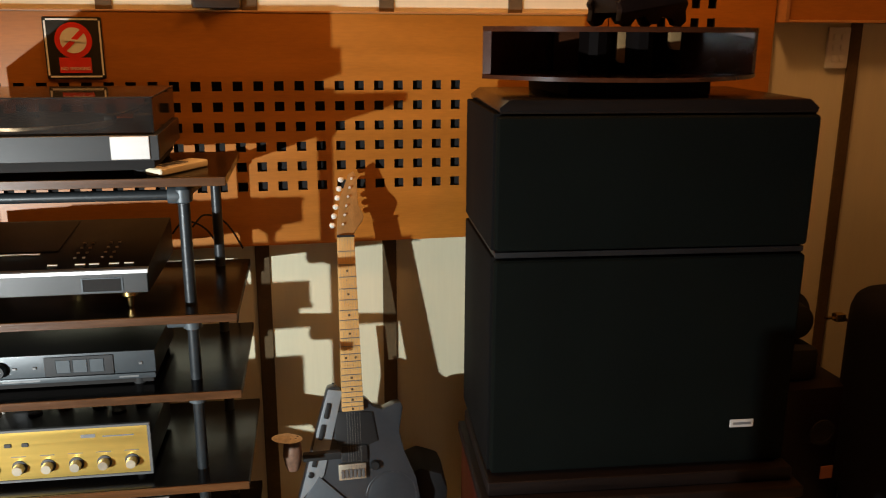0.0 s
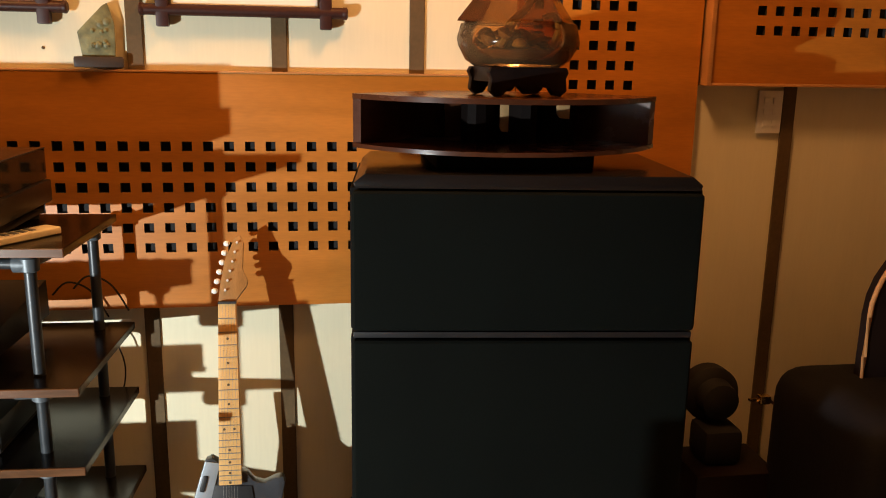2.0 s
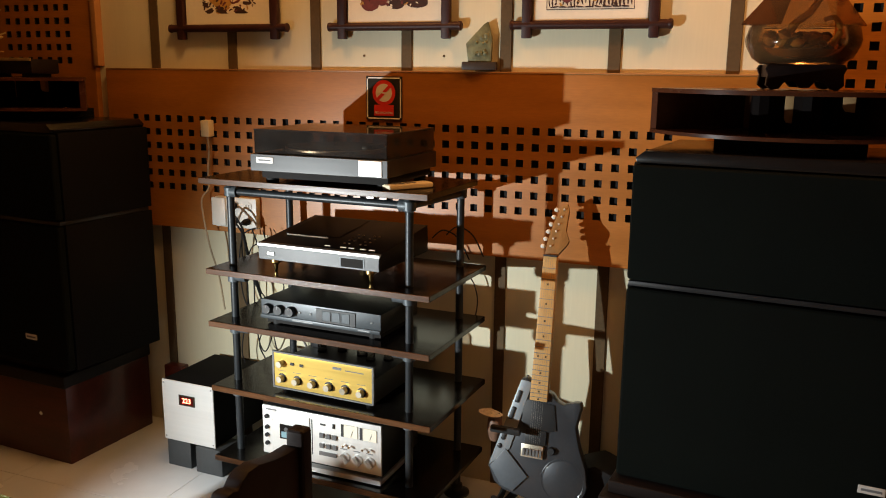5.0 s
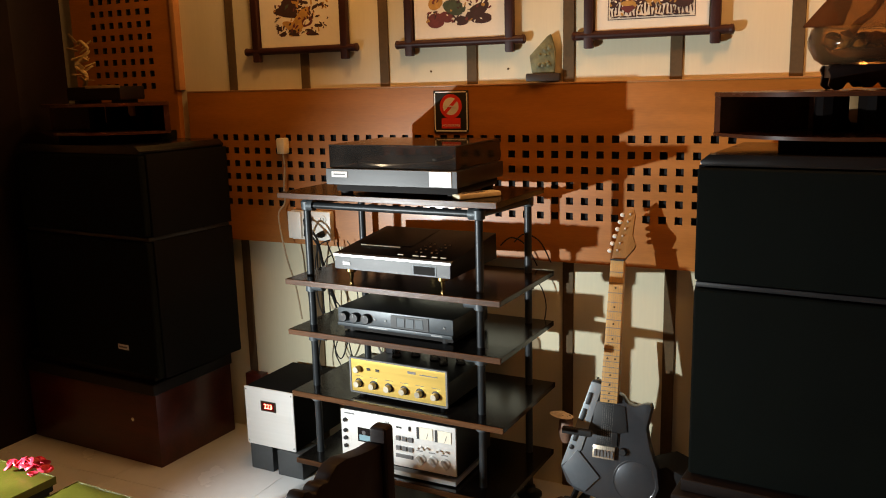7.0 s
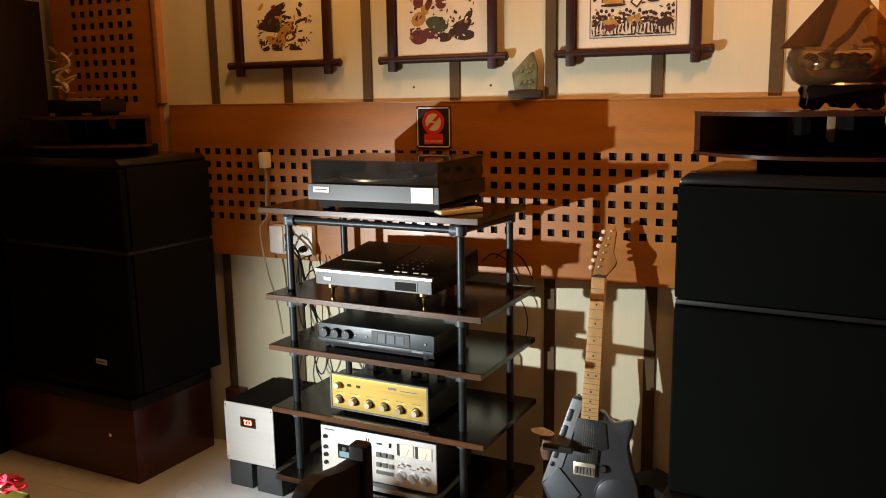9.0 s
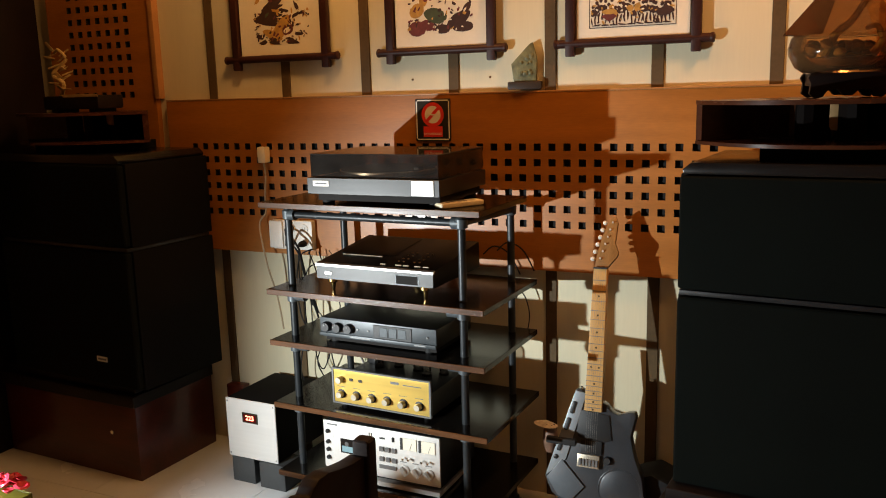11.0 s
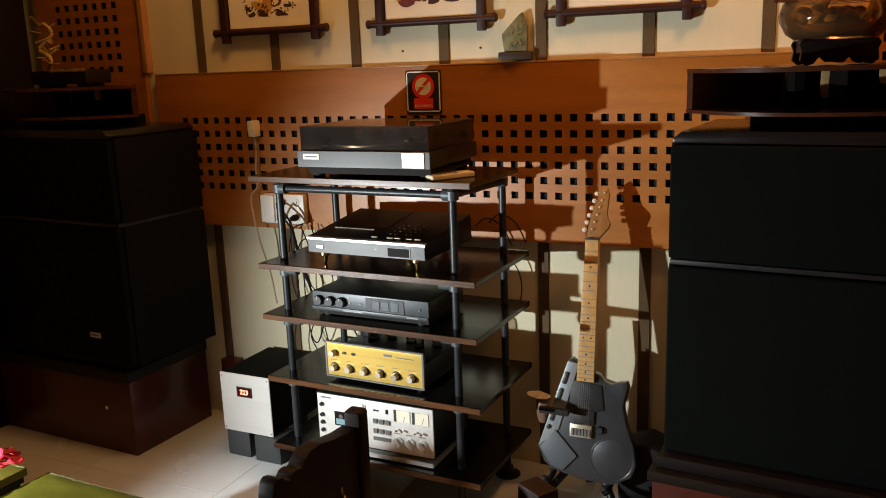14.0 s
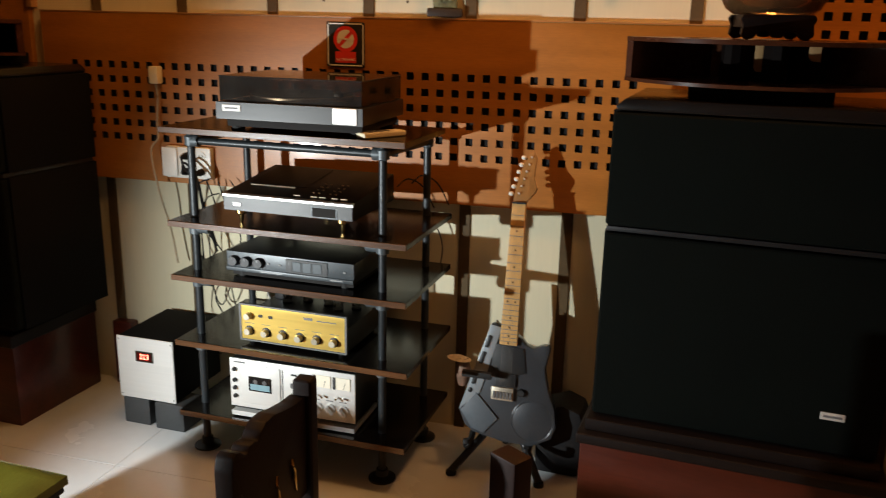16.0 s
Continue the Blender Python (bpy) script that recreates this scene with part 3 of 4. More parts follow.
# cassette deck
deck = thing("cassette_deck", "silver cassette deck with level meters and wedge knobs", "cassette deck", pose(-0.606, 1.775, 0.1972, 0, 0, -1.2))
part("case", box(0.004, 0.426, 0.008, 0.28, 0.034, 0.206, 0.002), BLACK, deck, "black steel case")
fp = part("front_panel", box(0, 0.43, 0, 0.0078, 0.043, 0.208, 0.002), SILVER, deck, "bright silver front panel")
door = part("cassette_door", box(0.04, 0.178, -0.004, -0.0002, 0.06, 0.192, 0.003), SILVER, deck)
wn = part("window", box(0.068, 0.148, -0.0052, -0.0042, 0.105, 0.155, 0.001, 1), BLACKGLOSS, door, "dark cassette window")
part("cassette_label", box(0.074, 0.142, -0.0058, -0.0054, 0.110, 0.130), TAPEBLUE, wn, "pale blue cassette label")
for x in (0.092, 0.124):
    part("reel_hub", moved(lathe([(0.008, 0), (0.007, 0.0012), (0.001, 0.0012)], 14), pose(x, -0.0053, 0.138, 90)), GREYMETAL, wn)
part("door_slit", box(0.184, 0.187, -0.001, -0.0002, 0.07, 0.19), DARKINK, deck)
for z in (0.182, 0.145, 0.118, 0.09):
    kn = knob(deck, 0.018, -0.0002, z - 0.01, 0.007, 0.008, BLACK, name="jack")
part("maker_bar", box(0.015, 0.055, -0.0008, -0.0002, 0.194, 0.199), GREYINK, fp)
tkey = part("transport_key", box(-0.008, 0.008, -0.006, -0.0002, -0.008, 0.008, 0.001, 1), GREYMETAL, deck)
tkey.location = (0.222, 0, 0.142)
for i in range(3):
    for j in range(2):
        if i or j:
            again(tkey, deck, pose(0.222 + i * 0.023, 0, 0.142 - j * 0.034))
part("record_bar", box(0.212, 0.275, -0.005, -0.0002, 0.075, 0.088, 0.001, 1), GREYMETAL, deck)
part("counter", box(0.215, 0.235, -0.001, -0.0002, 0.175, 0.181), DARKINK, deck)
part("pause_key", box(0.262, 0.268, -0.004, -0.0002, 0.172, 0.187), BLACK, deck)
for x in (0.292, 0.358):
    mt = part("level_meter", box(x, x + 0.058, -0.003, -0.0002, 0.152, 0.192, 0.001, 1), PAPER, deck, "cream level meter")
    part("meter_edge", box(x, x + 0.009, -0.0042, -0.0032, 0.152, 0.192), DARKINK, mt)
    part("needle", moved(box(-0.0005, 0.0005, -0.0036, -0.0032, 0, 0.024), pose(x + 0.034, 0, 0.155, 0, 20)), DARKINK, mt)
for x in (0.305, 0.325, 0.372, 0.394):
    part("toggle", moved(lathe([(0.0035, 0), (0.003, 0.01), (0.004, 0.016)], 10), pose(x, -0.0002, 0.125, 90)), CHROME, deck)
for x in (0.305, 0.349, 0.393):
    kn = part("wedge_knob", moved(lathe([(0.0175, 0), (0.0175, 0.004), (0.015, 0.007), (0.001, 0.007)], 20), pose(x, -0.0002, 0.082, 90)), SILVER, deck, "silver wedge knob")
    part("knob_ridge", moved(box(-0.0042, 0.0042, -0.026, -0.0073, -0.0165, 0.0165, 0.0012, 1), pose(x, 0, 0.082, 0, -38)), SILVER, kn)
for x in (0.30, 0.345, 0.39):
    part("label_bar", box(x - 0.012, x + 0.012, -0.0008, -0.0002, 0.108, 0.111), GREYINK, fp)
part("lower_strip", box(0.002, 0.428, -0.003, 0.2, 0.0108, 0.027, 0.001, 1), SILVER, deck, "silver strip under the deck")
for x, y in ((0.04, 0.05), (0.39, 0.05), (0.04, 0.25), (0.39, 0.25)):
    part("foot", rod((x, y, 0.0062), (x, y, 0.0338), 0.013), RUBBER, deck)

# voltage regulator box beside the rack, on black blocks
reg = thing("voltage_regulator", "tall black regulator box with silver front and red digits", "power supply", pose(-1.118, 1.905, 0.142, 0, 0, -1.5))
part("case", box(0.002, 0.222, 0.006, 0.30, 0, 0.228, 0.003), CABINET, reg, "matt black case")
part("front_panel", box(0, 0.225, 0, 0.0058, 0, 0.23, 0.0015, 1), SILVER, reg, "plain silver front panel")
ds = part("display", box(0.075, 0.145, -0.003, -0.0002, 0.142, 0.182, 0.001, 1), SIGNBLACK, reg)
part("display_window", box(0.081, 0.139, -0.0038, -0.0031, 0.147, 0.177), REDTINT, ds)
lettering("223", 0.026, REDGLOW, ds, pose(0.111, -0.0042, 0.162, 90), name="digits")
for x in (0.008, 0.217):
    for z in (0.012, 0.218):
        part("screw", moved(lathe([(0.003, 0), (0.002, 0.0015)], 10), pose(x, -0.0001, z, 90)), GREYMETAL, reg)
for i, x in enumerate((-1.108, -0.975)):
    solid("support_block", box(0, 0.105 + 0.01 * i, 0, 0.11, FLOOR, 0.1415, 0.004), BLOCKGREY, "black rubber block under the regulator box", "block", pose(x, 1.905 - 0.012 * i, 0, 0, 0, -2), group="blocks under the regulator")

# ---- loudspeakers ----


def loudspeaker(m, plinth, depth=0.43, top=0.355, badge=0.573):
    """Two stacked cloth-fronted boxes on a mahogany plinth; local x to the right, front at y = 0."""
    s = thing("loudspeaker", "large black two-part loudspeaker with cloth grilles", "loudspeaker", m, group="pair of loudspeakers")
    a, b = 0.0, 0.72
    part("lower_box", box(a, b, 0.03, depth, 0.42, 0.938, 0.004), CABINET, s)
    part("lower_grille", box(a + 0.004, b - 0.004, 0.0, 0.0298, 0.424, 0.936, 0.012, 3), GRILLE, s, "black cloth grille")
    part("upper_box", box(a, b, 0.03, depth, 0.9525, 1.25, 0.004), CABINET, s)
    part("upper_grille", box(a + 0.004, b - 0.004, 0.0, 0.0298, 0.956, 1.247, 0.012, 3), GRILLE, s, "black cloth grille")
    part("joint_strip", box(a + 0.006, b - 0.006, 0.012, depth - 0.01, 0.9385, 0.952, 0.003), BLACK, s)
    part("cap", prism([(a + 0.012, 1.2505), (b - 0.012, 1.2505), (b - 0.008, 1.262), (b - 0.03, 1.28), (a + 0.03, 1.28), (a + 0.008, 1.262)], 0.008, depth - 0.005, "y", 0.003), BLACKGLOSS, s, "polished black cap with sloping ends")
    bd = part("badge", box(badge, badge + 0.058, -0.003, -0.0002, 0.516, 0.536, 0.001, 1), SILVER, s, "small silver badge")
    part("badge_bar", box(badge + 0.007, badge + 0.051, -0.0036, -0.0031, 0.523, 0.529), GREYINK, bd)
    p = thing("speaker_plinth", "red mahogany plinth with a dark moulded ledge", "plinth", plinth, group="speaker plinths")
    part("body", box(-0.013, 0.733, -0.045, 0.365, FLOOR, top, 0.004), MAHOG, p)
    part("ledge", box(-0.024, 0.744, -0.06, 0.366, top + 0.0002, 0.385, 0.008, 3), LEDGE, p, "dark moulded ledge")
    part("upper_ledge", box(-0.006, 0.726, -0.03, 0.362, 0.3852, 0.4195, 0.006, 3), LEDGE, p)
    part("lock", moved(lathe([(0.008, 0), (0.008, 0.003), (0.003, 0.004)], 12), pose(0.60, -0.0452, 0.22, 90)), CHROME, p)
    return s, p


def wooden_horn(m):
    """A wooden radial horn: two curved plates and upright vanes between them."""
    h = thing("wooden_horn", "dark polished wooden radial horn on the loudspeaker", "horn", m, group="wooden horns")
    n = 18

    def edge(inset=0.0):
        pts = []
        for i in range(n + 1):
            a = radians(-58 + 116 * i / n)
            pts.append(((0.40 - inset) * math.sin(a), 0.22 - (0.42 - inset) * math.cos(a)))
        return pts
    back = [(0.13, 0.20), (-0.13, 0.20)]
    part("top_plate", prism(edge() + back, 0.137, 0.148, "z"), HORNWOOD, h)
    part("bottom_plate", prism(edge() + back, 0.034, 0.043, "z"), HORNWOOD, h)
    for sgn in (-1, 1):
        part("side_wall", prism([(sgn * 0.338, -0.001), (sgn * 0.322, -0.013), (sgn * 0.10, 0.19), (sgn * 0.125, 0.20)], 0.0432, 0.1368, "z"), HORNWOOD, h)
    for a, w in ((-17, 0.040), (10, 0.038), (37, 0.040)):
        c, s_ = math.cos(radians(a)), math.sin(radians(a))

        def pt(r, w):
            return (r * s_ + w * c, 0.22 - r * c + w * s_)
        part("vane", prism([pt(0.245, -w * 0.5), pt(0.255, 0.0), pt(0.245, w * 0.5), pt(0.20, w), pt(0.05, 0.006), pt(0.05, -0.006), pt(0.20, -w)], 0.0432, 0.1368, "z"), VANE, h, "near-black upright vane")
    # pale pieces put the lit patches between the vanes into colour
    for x, w, z in ((-0.006, 0.010, 0.066), (0.128, 0.014, 0.096)):
        part("lit_patch", prism([(x - w, 0.1366), (x - w, z + 0.012), (x - w * 0.5, z + 0.002), (x + w, z), (x + w, 0.1366)], 0.004, 0.016, "y", 0.001), LITPATCH, h, "pale piece for a lit patch between vanes")
    part("back_board", box(-0.115, 0.115, 0.165, 0.185, 0.0432, 0.1368), HORNWOOD, h)
    part("stand_board", box(-0.17, 0.17, -0.10, 0.19, 0.0, 0.0335, 0.003), CABINET, h)
    return h


SPK = pose(0.541, 1.692, 0, 0, 0, -5.2)
spk_r, pl_r = loudspeaker(SPK, SPK)
horn_r = wooden_horn(pose(0.895, 1.875, 1.2802, 0, 0, 0))
spk_l, pl_l = loudspeaker(pose(-2.067, 1.783, 0, 0, 0, -5), pose(-2.157, 1.846, 0, 0, 0, -3), 0.42, 0.338, 0.505)
horn_l = wooden_horn(pose(-1.735, 1.955, 1.2802, 0, 0, -3))

# ---- wall pieces ----
PICS = [(-1.185, -0.79), (-0.525, -0.15), (0.118, 0.505)]
BOTTOM = 1.606


def picture(x0, x1, seed):
    """A paper print in a log-cabin frame; local origin at the lower middle, wall behind."""
    rnd = random.Random(seed)
    w = (x1 - x0) / 2
    h = 0.44
    p = thing("framed_print", "cream paper print in a dark red crossed-bar wooden frame", "picture", pose((x0 + x1) / 2, WALL - 0.022, BOTTOM), group="prints on the wall")
    part("paper", box(-w + 0.02, w - 0.02, 0.004, 0.008, 0.01, h - 0.01), PAPER, p, "cream paper")
    r = 0.0135
    over = 0.045
    for z in (0.0, h):
        part("cross_bar", rod((-w - over, 0, z), (w + over, 0, z), r, seg=12), FRAMEWOOD, p)
        for sx in (-1, 1):
            part("bar_end", moved(lathe([(r, 0), (r * 1.12, 0.003), (r * 1.12, 0.010), (r * 0.8, 0.013)], 12), pose(sx * (w + over - 0.004), 0, z, 0, 90 * sx)), FRAMEWOOD, p)
    for sx in (-1, 1):
        part("upright", box(sx * w - 0.015, sx * w + 0.015, -0.012, 0.012, -0.04, h + 0.04, 0.005), FRAMEWOOD, p)
    # plain shapes of the print
    aw, z0, z1 = w - 0.066, 0.05, h - 0.055
    count = [0]

    def shape(cx, cz, rx, rz, mat, turn=0.0, rough=0.0, n=14):
        """One flat printed patch, a little above the one before."""
        pts = []
        for i in range(n):
            a = 2 * math.pi * i / n
            q = 1 - rnd.uniform(0, rough)
            ux, uz = rx * q * math.cos(a), rz * q * math.sin(a)
            pts.append((min(aw, max(-aw, cx + ux * math.cos(turn) - uz * math.sin(turn))), max(z0, cz + ux * math.sin(turn) + uz * math.cos(turn))))
        k = count[0]
        count[0] += 1
        part("printed_shape", prism(pts, 0.0034 - 0.00001 * k, 0.0037 - 0.00001 * k, "y"), mat, p, smooth=0)

    if seed == 11:  # a dark fan over pale ochre sweeps
        for i in range(7):
            shape(-0.05 + 0.004 * i, 0.13 + 0.012 * i, 0.075 - 0.004 * i, 0.011, INKBROWN, 0.10 * i - 0.15, 0.25)
        shape(0.0, 0.10, 0.026, 0.075, INKOCHRE, -0.7, 0.1)
        shape(-0.03, 0.085, 0.05, 0.018, INKOCHRE, -0.35, 0.15)
        shape(0.035, 0.10, 0.028, 0.018, INKMAROON, 0.4, 0.2)
        shape(0.033, 0.10, 0.017, 0.009, PAPER, 0.4)
        for x, z, r in ((-0.09, 0.08, 0.028), (-0.075, 0.06, 0.03), (-0.02, 0.058, 0.045), (0.06, 0.055, 0.04), (0.085, 0.085, 0.025), (0.07, 0.15, 0.02), (0.10, 0.16, 0.018), (0.03, 0.17, 0.02)):
            shape(x, z, r, r * 0.42, INKBROWN, rnd.uniform(-0.6, 0.6), 0.55)
        for i in range(80):
            shape(rnd.uniform(-0.115, aw), rnd.uniform(0.056, 0.17), rnd.uniform(0.004, 0.014), rnd.uniform(0.0025, 0.006), rnd.choice([INKBROWN, INKBROWN, INKBROWN, INKMAROON, INKOCHRE]), rnd.uniform(0, 3), 0.5)
        for i in range(26):
            shape(rnd.uniform(-0.1, aw), rnd.uniform(0.15, z1), rnd.uniform(0.010, 0.028), rnd.uniform(0.006, 0.014), rnd.choice([INKBROWN, INKBROWN, INKMAROON, INKOCHRE, INKGREEN]), rnd.uniform(0, 3), 0.4)
    elif seed == 12:  # rounded patches and discs
        for x, z, rx, rz, mat, t in ((-0.085, 0.075, 0.036, 0.026, INKMAROON, 0), (-0.045, 0.085, 0.028, 0.018, INKMAROON, -0.3), (-0.015, 0.115, 0.045, 0.026, INKGREEN, -0.25), (-0.085, 0.135, 0.030, 0.024, INKOCHRE, 0.5),
                                     (-0.06, 0.165, 0.016, 0.018, INKOCHRE, 0), (0.01, 0.07, 0.03, 0.016, INKBROWN, 0), (0.07, 0.10, 0.05, 0.022, INKBROWN, 0.5), (0.085, 0.075, 0.042, 0.018, INKBROWN, 0),
                                     (0.1, 0.135, 0.022, 0.012, INKBROWN, 0.9), (0.0, 0.185, 0.022, 0.022, INKMAROON, 0), (-0.085, 0.19, 0.02, 0.02, INKMAROON, 0), (-0.045, 0.185, 0.012, 0.026, INKMAROON, -0.4)):
            shape(x, z, rx, rz, mat, t, 0.08, 18)
        for i in range(80):
            shape(rnd.uniform(-aw, aw), rnd.uniform(0.058, 0.21), rnd.uniform(0.004, 0.012), rnd.uniform(0.0025, 0.006), rnd.choice([INKBROWN, INKBROWN, INKMAROON, INKOCHRE, PAPER]), rnd.uniform(0, 3), 0.4)
        for i in range(18):
            shape(rnd.uniform(-aw, aw), rnd.uniform(0.21, z1), rnd.uniform(0.012, 0.03), rnd.uniform(0.008, 0.018), rnd.choice([INKBROWN, INKMAROON, INKOCHRE, INKGREEN]), rnd.uniform(0, 3), 0.2)
    else:  # a row of upright dark shapes inside a thin ruled border
        part("print_border", merge(box(-aw - 0.006, aw + 0.006, 0.003, 0.0036, 0.044, 0.046), box(-aw - 0.006, -aw - 0.004, 0.003, 0.0036, 0.0462, z1), box(aw + 0.004, aw + 0.006, 0.003, 0.0036, 0.0462, z1)), INKBROWN, p)
        for i in range(22):
            cx, cz = -aw + 0.008 + 2 * (aw - 0.008) * i / 21, 0.092 + rnd.uniform(-0.010, 0.014)
            shape(cx, cz, rnd.uniform(0.008, 0.015), rnd.uniform(0.009, 0.016), rnd.choice([INKBROWN, INKBROWN, INKBROWN, INKOCHRE]), rnd.uniform(-0.5, 0.5), 0.35)
            for dx in (-0.006, 0.004):
                shape(cx + dx, cz - 0.024, 0.0026, 0.014, INKBROWN, rnd.uniform(-0.35, 0.35), 0.2)
            shape(cx + rnd.uniform(-0.004, 0.006), cz + 0.021, 0.006, 0.0065, INKBROWN, 0, 0.2)
            shape(cx + rnd.uniform(-0.008, 0.008), cz, 0.005, 0.003, rnd.choice([PAPER, INKOCHRE]), rnd.uniform(-1, 1), 0.2)
        for i in range(46):
            shape(rnd.uniform(-aw, aw), rnd.uniform(0.055, 0.17), rnd.uniform(0.003, 0.009), rnd.uniform(0.0025, 0.007), rnd.choice([INKBROWN, INKBROWN, INKBROWN, INKOCHRE]), rnd.uniform(-0.9, 0.9), 0.5)
        for i in range(9):
            shape(-0.11 + 0.027 * i, 0.052, 0.016, 0.003, INKBROWN, rnd.uniform(-0.3, 0.3), 0.3)
        shape(-0.07, 0.078, 0.024, 0.017, INKMAROON, 0, 0, 4)
        shape(-0.07, 0.092, 0.024, 0.008, INKOCHRE)
        shape(-0.06, 0.155, 0.035, 0.018, INKOCHRE, 0, 0.1, 6)
        shape(-0.06, 0.142, 0.04, 0.005, INKBROWN)
        shape(0.012, 0.15, 0.02, 0.02, INKBROWN, 0.1, 0, 4)
        shape(0.012, 0.15, 0.013, 0.013, PAPER, 0.1, 0, 4)
        shape(0.065, 0.152, 0.022, 0.008, INKBROWN, 0, 0.2)
        shape(0.1, 0.085, 0.03, 0.014, INKBROWN, 0.1, 0.15)
        for i in range(16):
            shape(rnd.uniform(-aw, aw), rnd.uniform(0.19, z1), rnd.uniform(0.010, 0.024), rnd.uniform(0.006, 0.014), rnd.choice([INKBROWN, INKBROWN, INKMAROON, INKOCHRE]), rnd.uniform(0, 3), 0.4)
    return p


for i, (a, b) in enumerate(PICS):
    picture(a, b, 11 + i)

# warning sign on the panel
sign = thing("warning_sign", "black plastic sign with a crossed-out red disc", "sign", pose(-0.366, 2.1995, 1.373))
part("plate", box(-0.066, 0.066, -0.004, -0.0005, -0.072, 0.072, 0.003), SIGNBLACK, sign)
part("border", merge(box(-0.058, 0.058, -0.0048, -0.0042, 0.0645, 0.0685), box(-0.058, 0.058, -0.0048, -0.0042, -0.0685, -0.0645), box(-0.063, -0.059, -0.0048, -0.0042, -0.0635, 0.0635), box(0.059, 0.063, -0.0048, -0.0042, -0.0635, 0.0635)), SIGNWHITE, sign)
part("disc", moved(lathe([(0.042, 0), (0.042, 0.0006)], 30), pose(0, -0.0042, 0.018, 90)), SIGNRED, sign, "red ring")
part("inner_disc", moved(lathe([(0.030, 0), (0.030, 0.0005)], 30), pose(0, -0.0049, 0.018, 90)), SIGNWHITE, sign)
part("bar", moved(box(-0.034, 0.034, -0.0062, -0.0056, -0.0055, 0.0055), pose(0, 0, 0.018, 0, -45)), SIGNRED, sign)
part("cigarette", moved(box(-0.024, 0.024, -0.007, -0.0064, -0.0025, 0.0025), pose(0, 0, 0.018, 0, 6)), SIGNWHITE, sign)
part("lower_field", box(-0.036, 0.036, -0.0048, -0.0042, -0.058, -0.022), SIGNRED, sign)
lettering("NO SMOKING", 0.0105, SIGNWHITE, sign, pose(0, -0.0053, -0.048, 90))

solid("corner_block", box(-1.342, -1.258, WALL - 0.045, WALL - 0.0005, FLOOR, 0.30, 0.004), MAHOG, "low dark red wooden block against the cream wall", "block")

# carved stone on the ledge
stele = thing("carved_stone", "small green carved stone on a dark wooden base", "ornament", pose(-0.034, 2.208, 1.468, 0, 0, 12))
part("base", box(-0.056, 0.056, -0.022, 0.016, 0, 0.026, 0.006), STONEBASE, stele, "dark wooden base")
part("slab", prism([(-0.036, 0.026), (0.038, 0.026), (0.040, 0.10), (0.026, 0.150), (0.014, 0.143), (-0.044, 0.082)], -0.012, 0.010, "y", 0.003), STONE, stele, "rough green stone slab")
rs = random.Random(4)
for i in range(12):
    x, z = rs.uniform(-0.02, 0.025), rs.uniform(0.045, 0.12)
    part("relief", lathe([(0.002, -0.002), (rs.uniform(0.004, 0.009), 0.001), (0.002, 0.004)], 8, (x, -0.013, z), (90, 0, 0)), STONE, stele)

# socket box, adapter and wall switch
sock = thing("socket_box", "white double socket box with plugs below the panel", "socket", pose(-0.955, 2.1995, 0.945))
part("plate", box(-0.095, 0.085, -0.028, -0.0005, -0.055, 0.058, 0.005), WHITE, sock)
part("side_unit", box(-0.105, -0.045, -0.036, -0.0285, -0.05, 0.055, 0.006), WHITE, sock)
for x in (-0.005, 0.05):
    for z in (-0.028, 0.028):
        o = part("outlet", moved(lathe([(0.017, 0), (0.017, 0.002)], 18), pose(x, -0.0285, z, 90)), WHITE, sock)
        for dx in (-0.006, 0.006):
            part("slot", box(x + dx - 0.001, x + dx + 0.001, -0.0312, -0.0306, z - 0.003, z + 0.006), DARKINK, o)
for x, z in ((-0.005, 0.028), (-0.005, -0.028), (0.05, -0.028)):
    part("plug", moved(lathe([(0.012, 0.0), (0.013, 0.012), (0.009, 0.03), (0.005, 0.04)], 14), pose(x, -0.0313, z, 90)), CABLE, sock, "black plug")
adapter = thing("power_adapter", "ivory plug adapter with a hanging cable on the panel", "adapter", pose(-1.075, 2.1995, 1.25))
part("body", box(-0.018, 0.018, -0.035, -0.0005, -0.03, 0.03, 0.005), IVORY, adapter)
part("lead", tube([(0, -0.02, -0.03), (0.006, -0.022, -0.08), (-0.004, -0.02, -0.16), (0.002, -0.03, -0.22), (-0.02, -0.045, -0.27), (0.015, -0.06, -0.42), (0.03, -0.03, -0.55), (0.05, -0.03, -0.68)], 0.0035), CABLEGREY, adapter)
switch = thing("wall_switch", "pale double switch plate on the cream wall", "switch", pose(1.705, WALL - 0.0005, 1.375))
part("plate", box(-0.035, 0.035, -0.010, 0, -0.058, 0.058, 0.003), WHITE, switch)
for z in (-0.03, 0.0, 0.03):
    for x in (-0.013, 0.013):
        part("rocker", box(x - 0.008, x + 0.008, -0.0135, -0.0102, z - 0.009, z + 0.009, 0.002), WHITE, switch)


for x, z in ((-0.455, 1.512), (-0.165, 1.512)):
    solid("wall_screw", moved(lathe([(0.004, 0), (0.0035, 0.003), (0.001, 0.004)], 10), pose(x, WALL, z, 90)), STRIP, "small dark screw in the cream wall", "screw", group="screws in the wall")


def cable(label, pts, r=0.0035, mat=None):
    return solid("cable", tube(pts, r, 8, 8), mat or CABLE, label, "cable", group="loose cables")


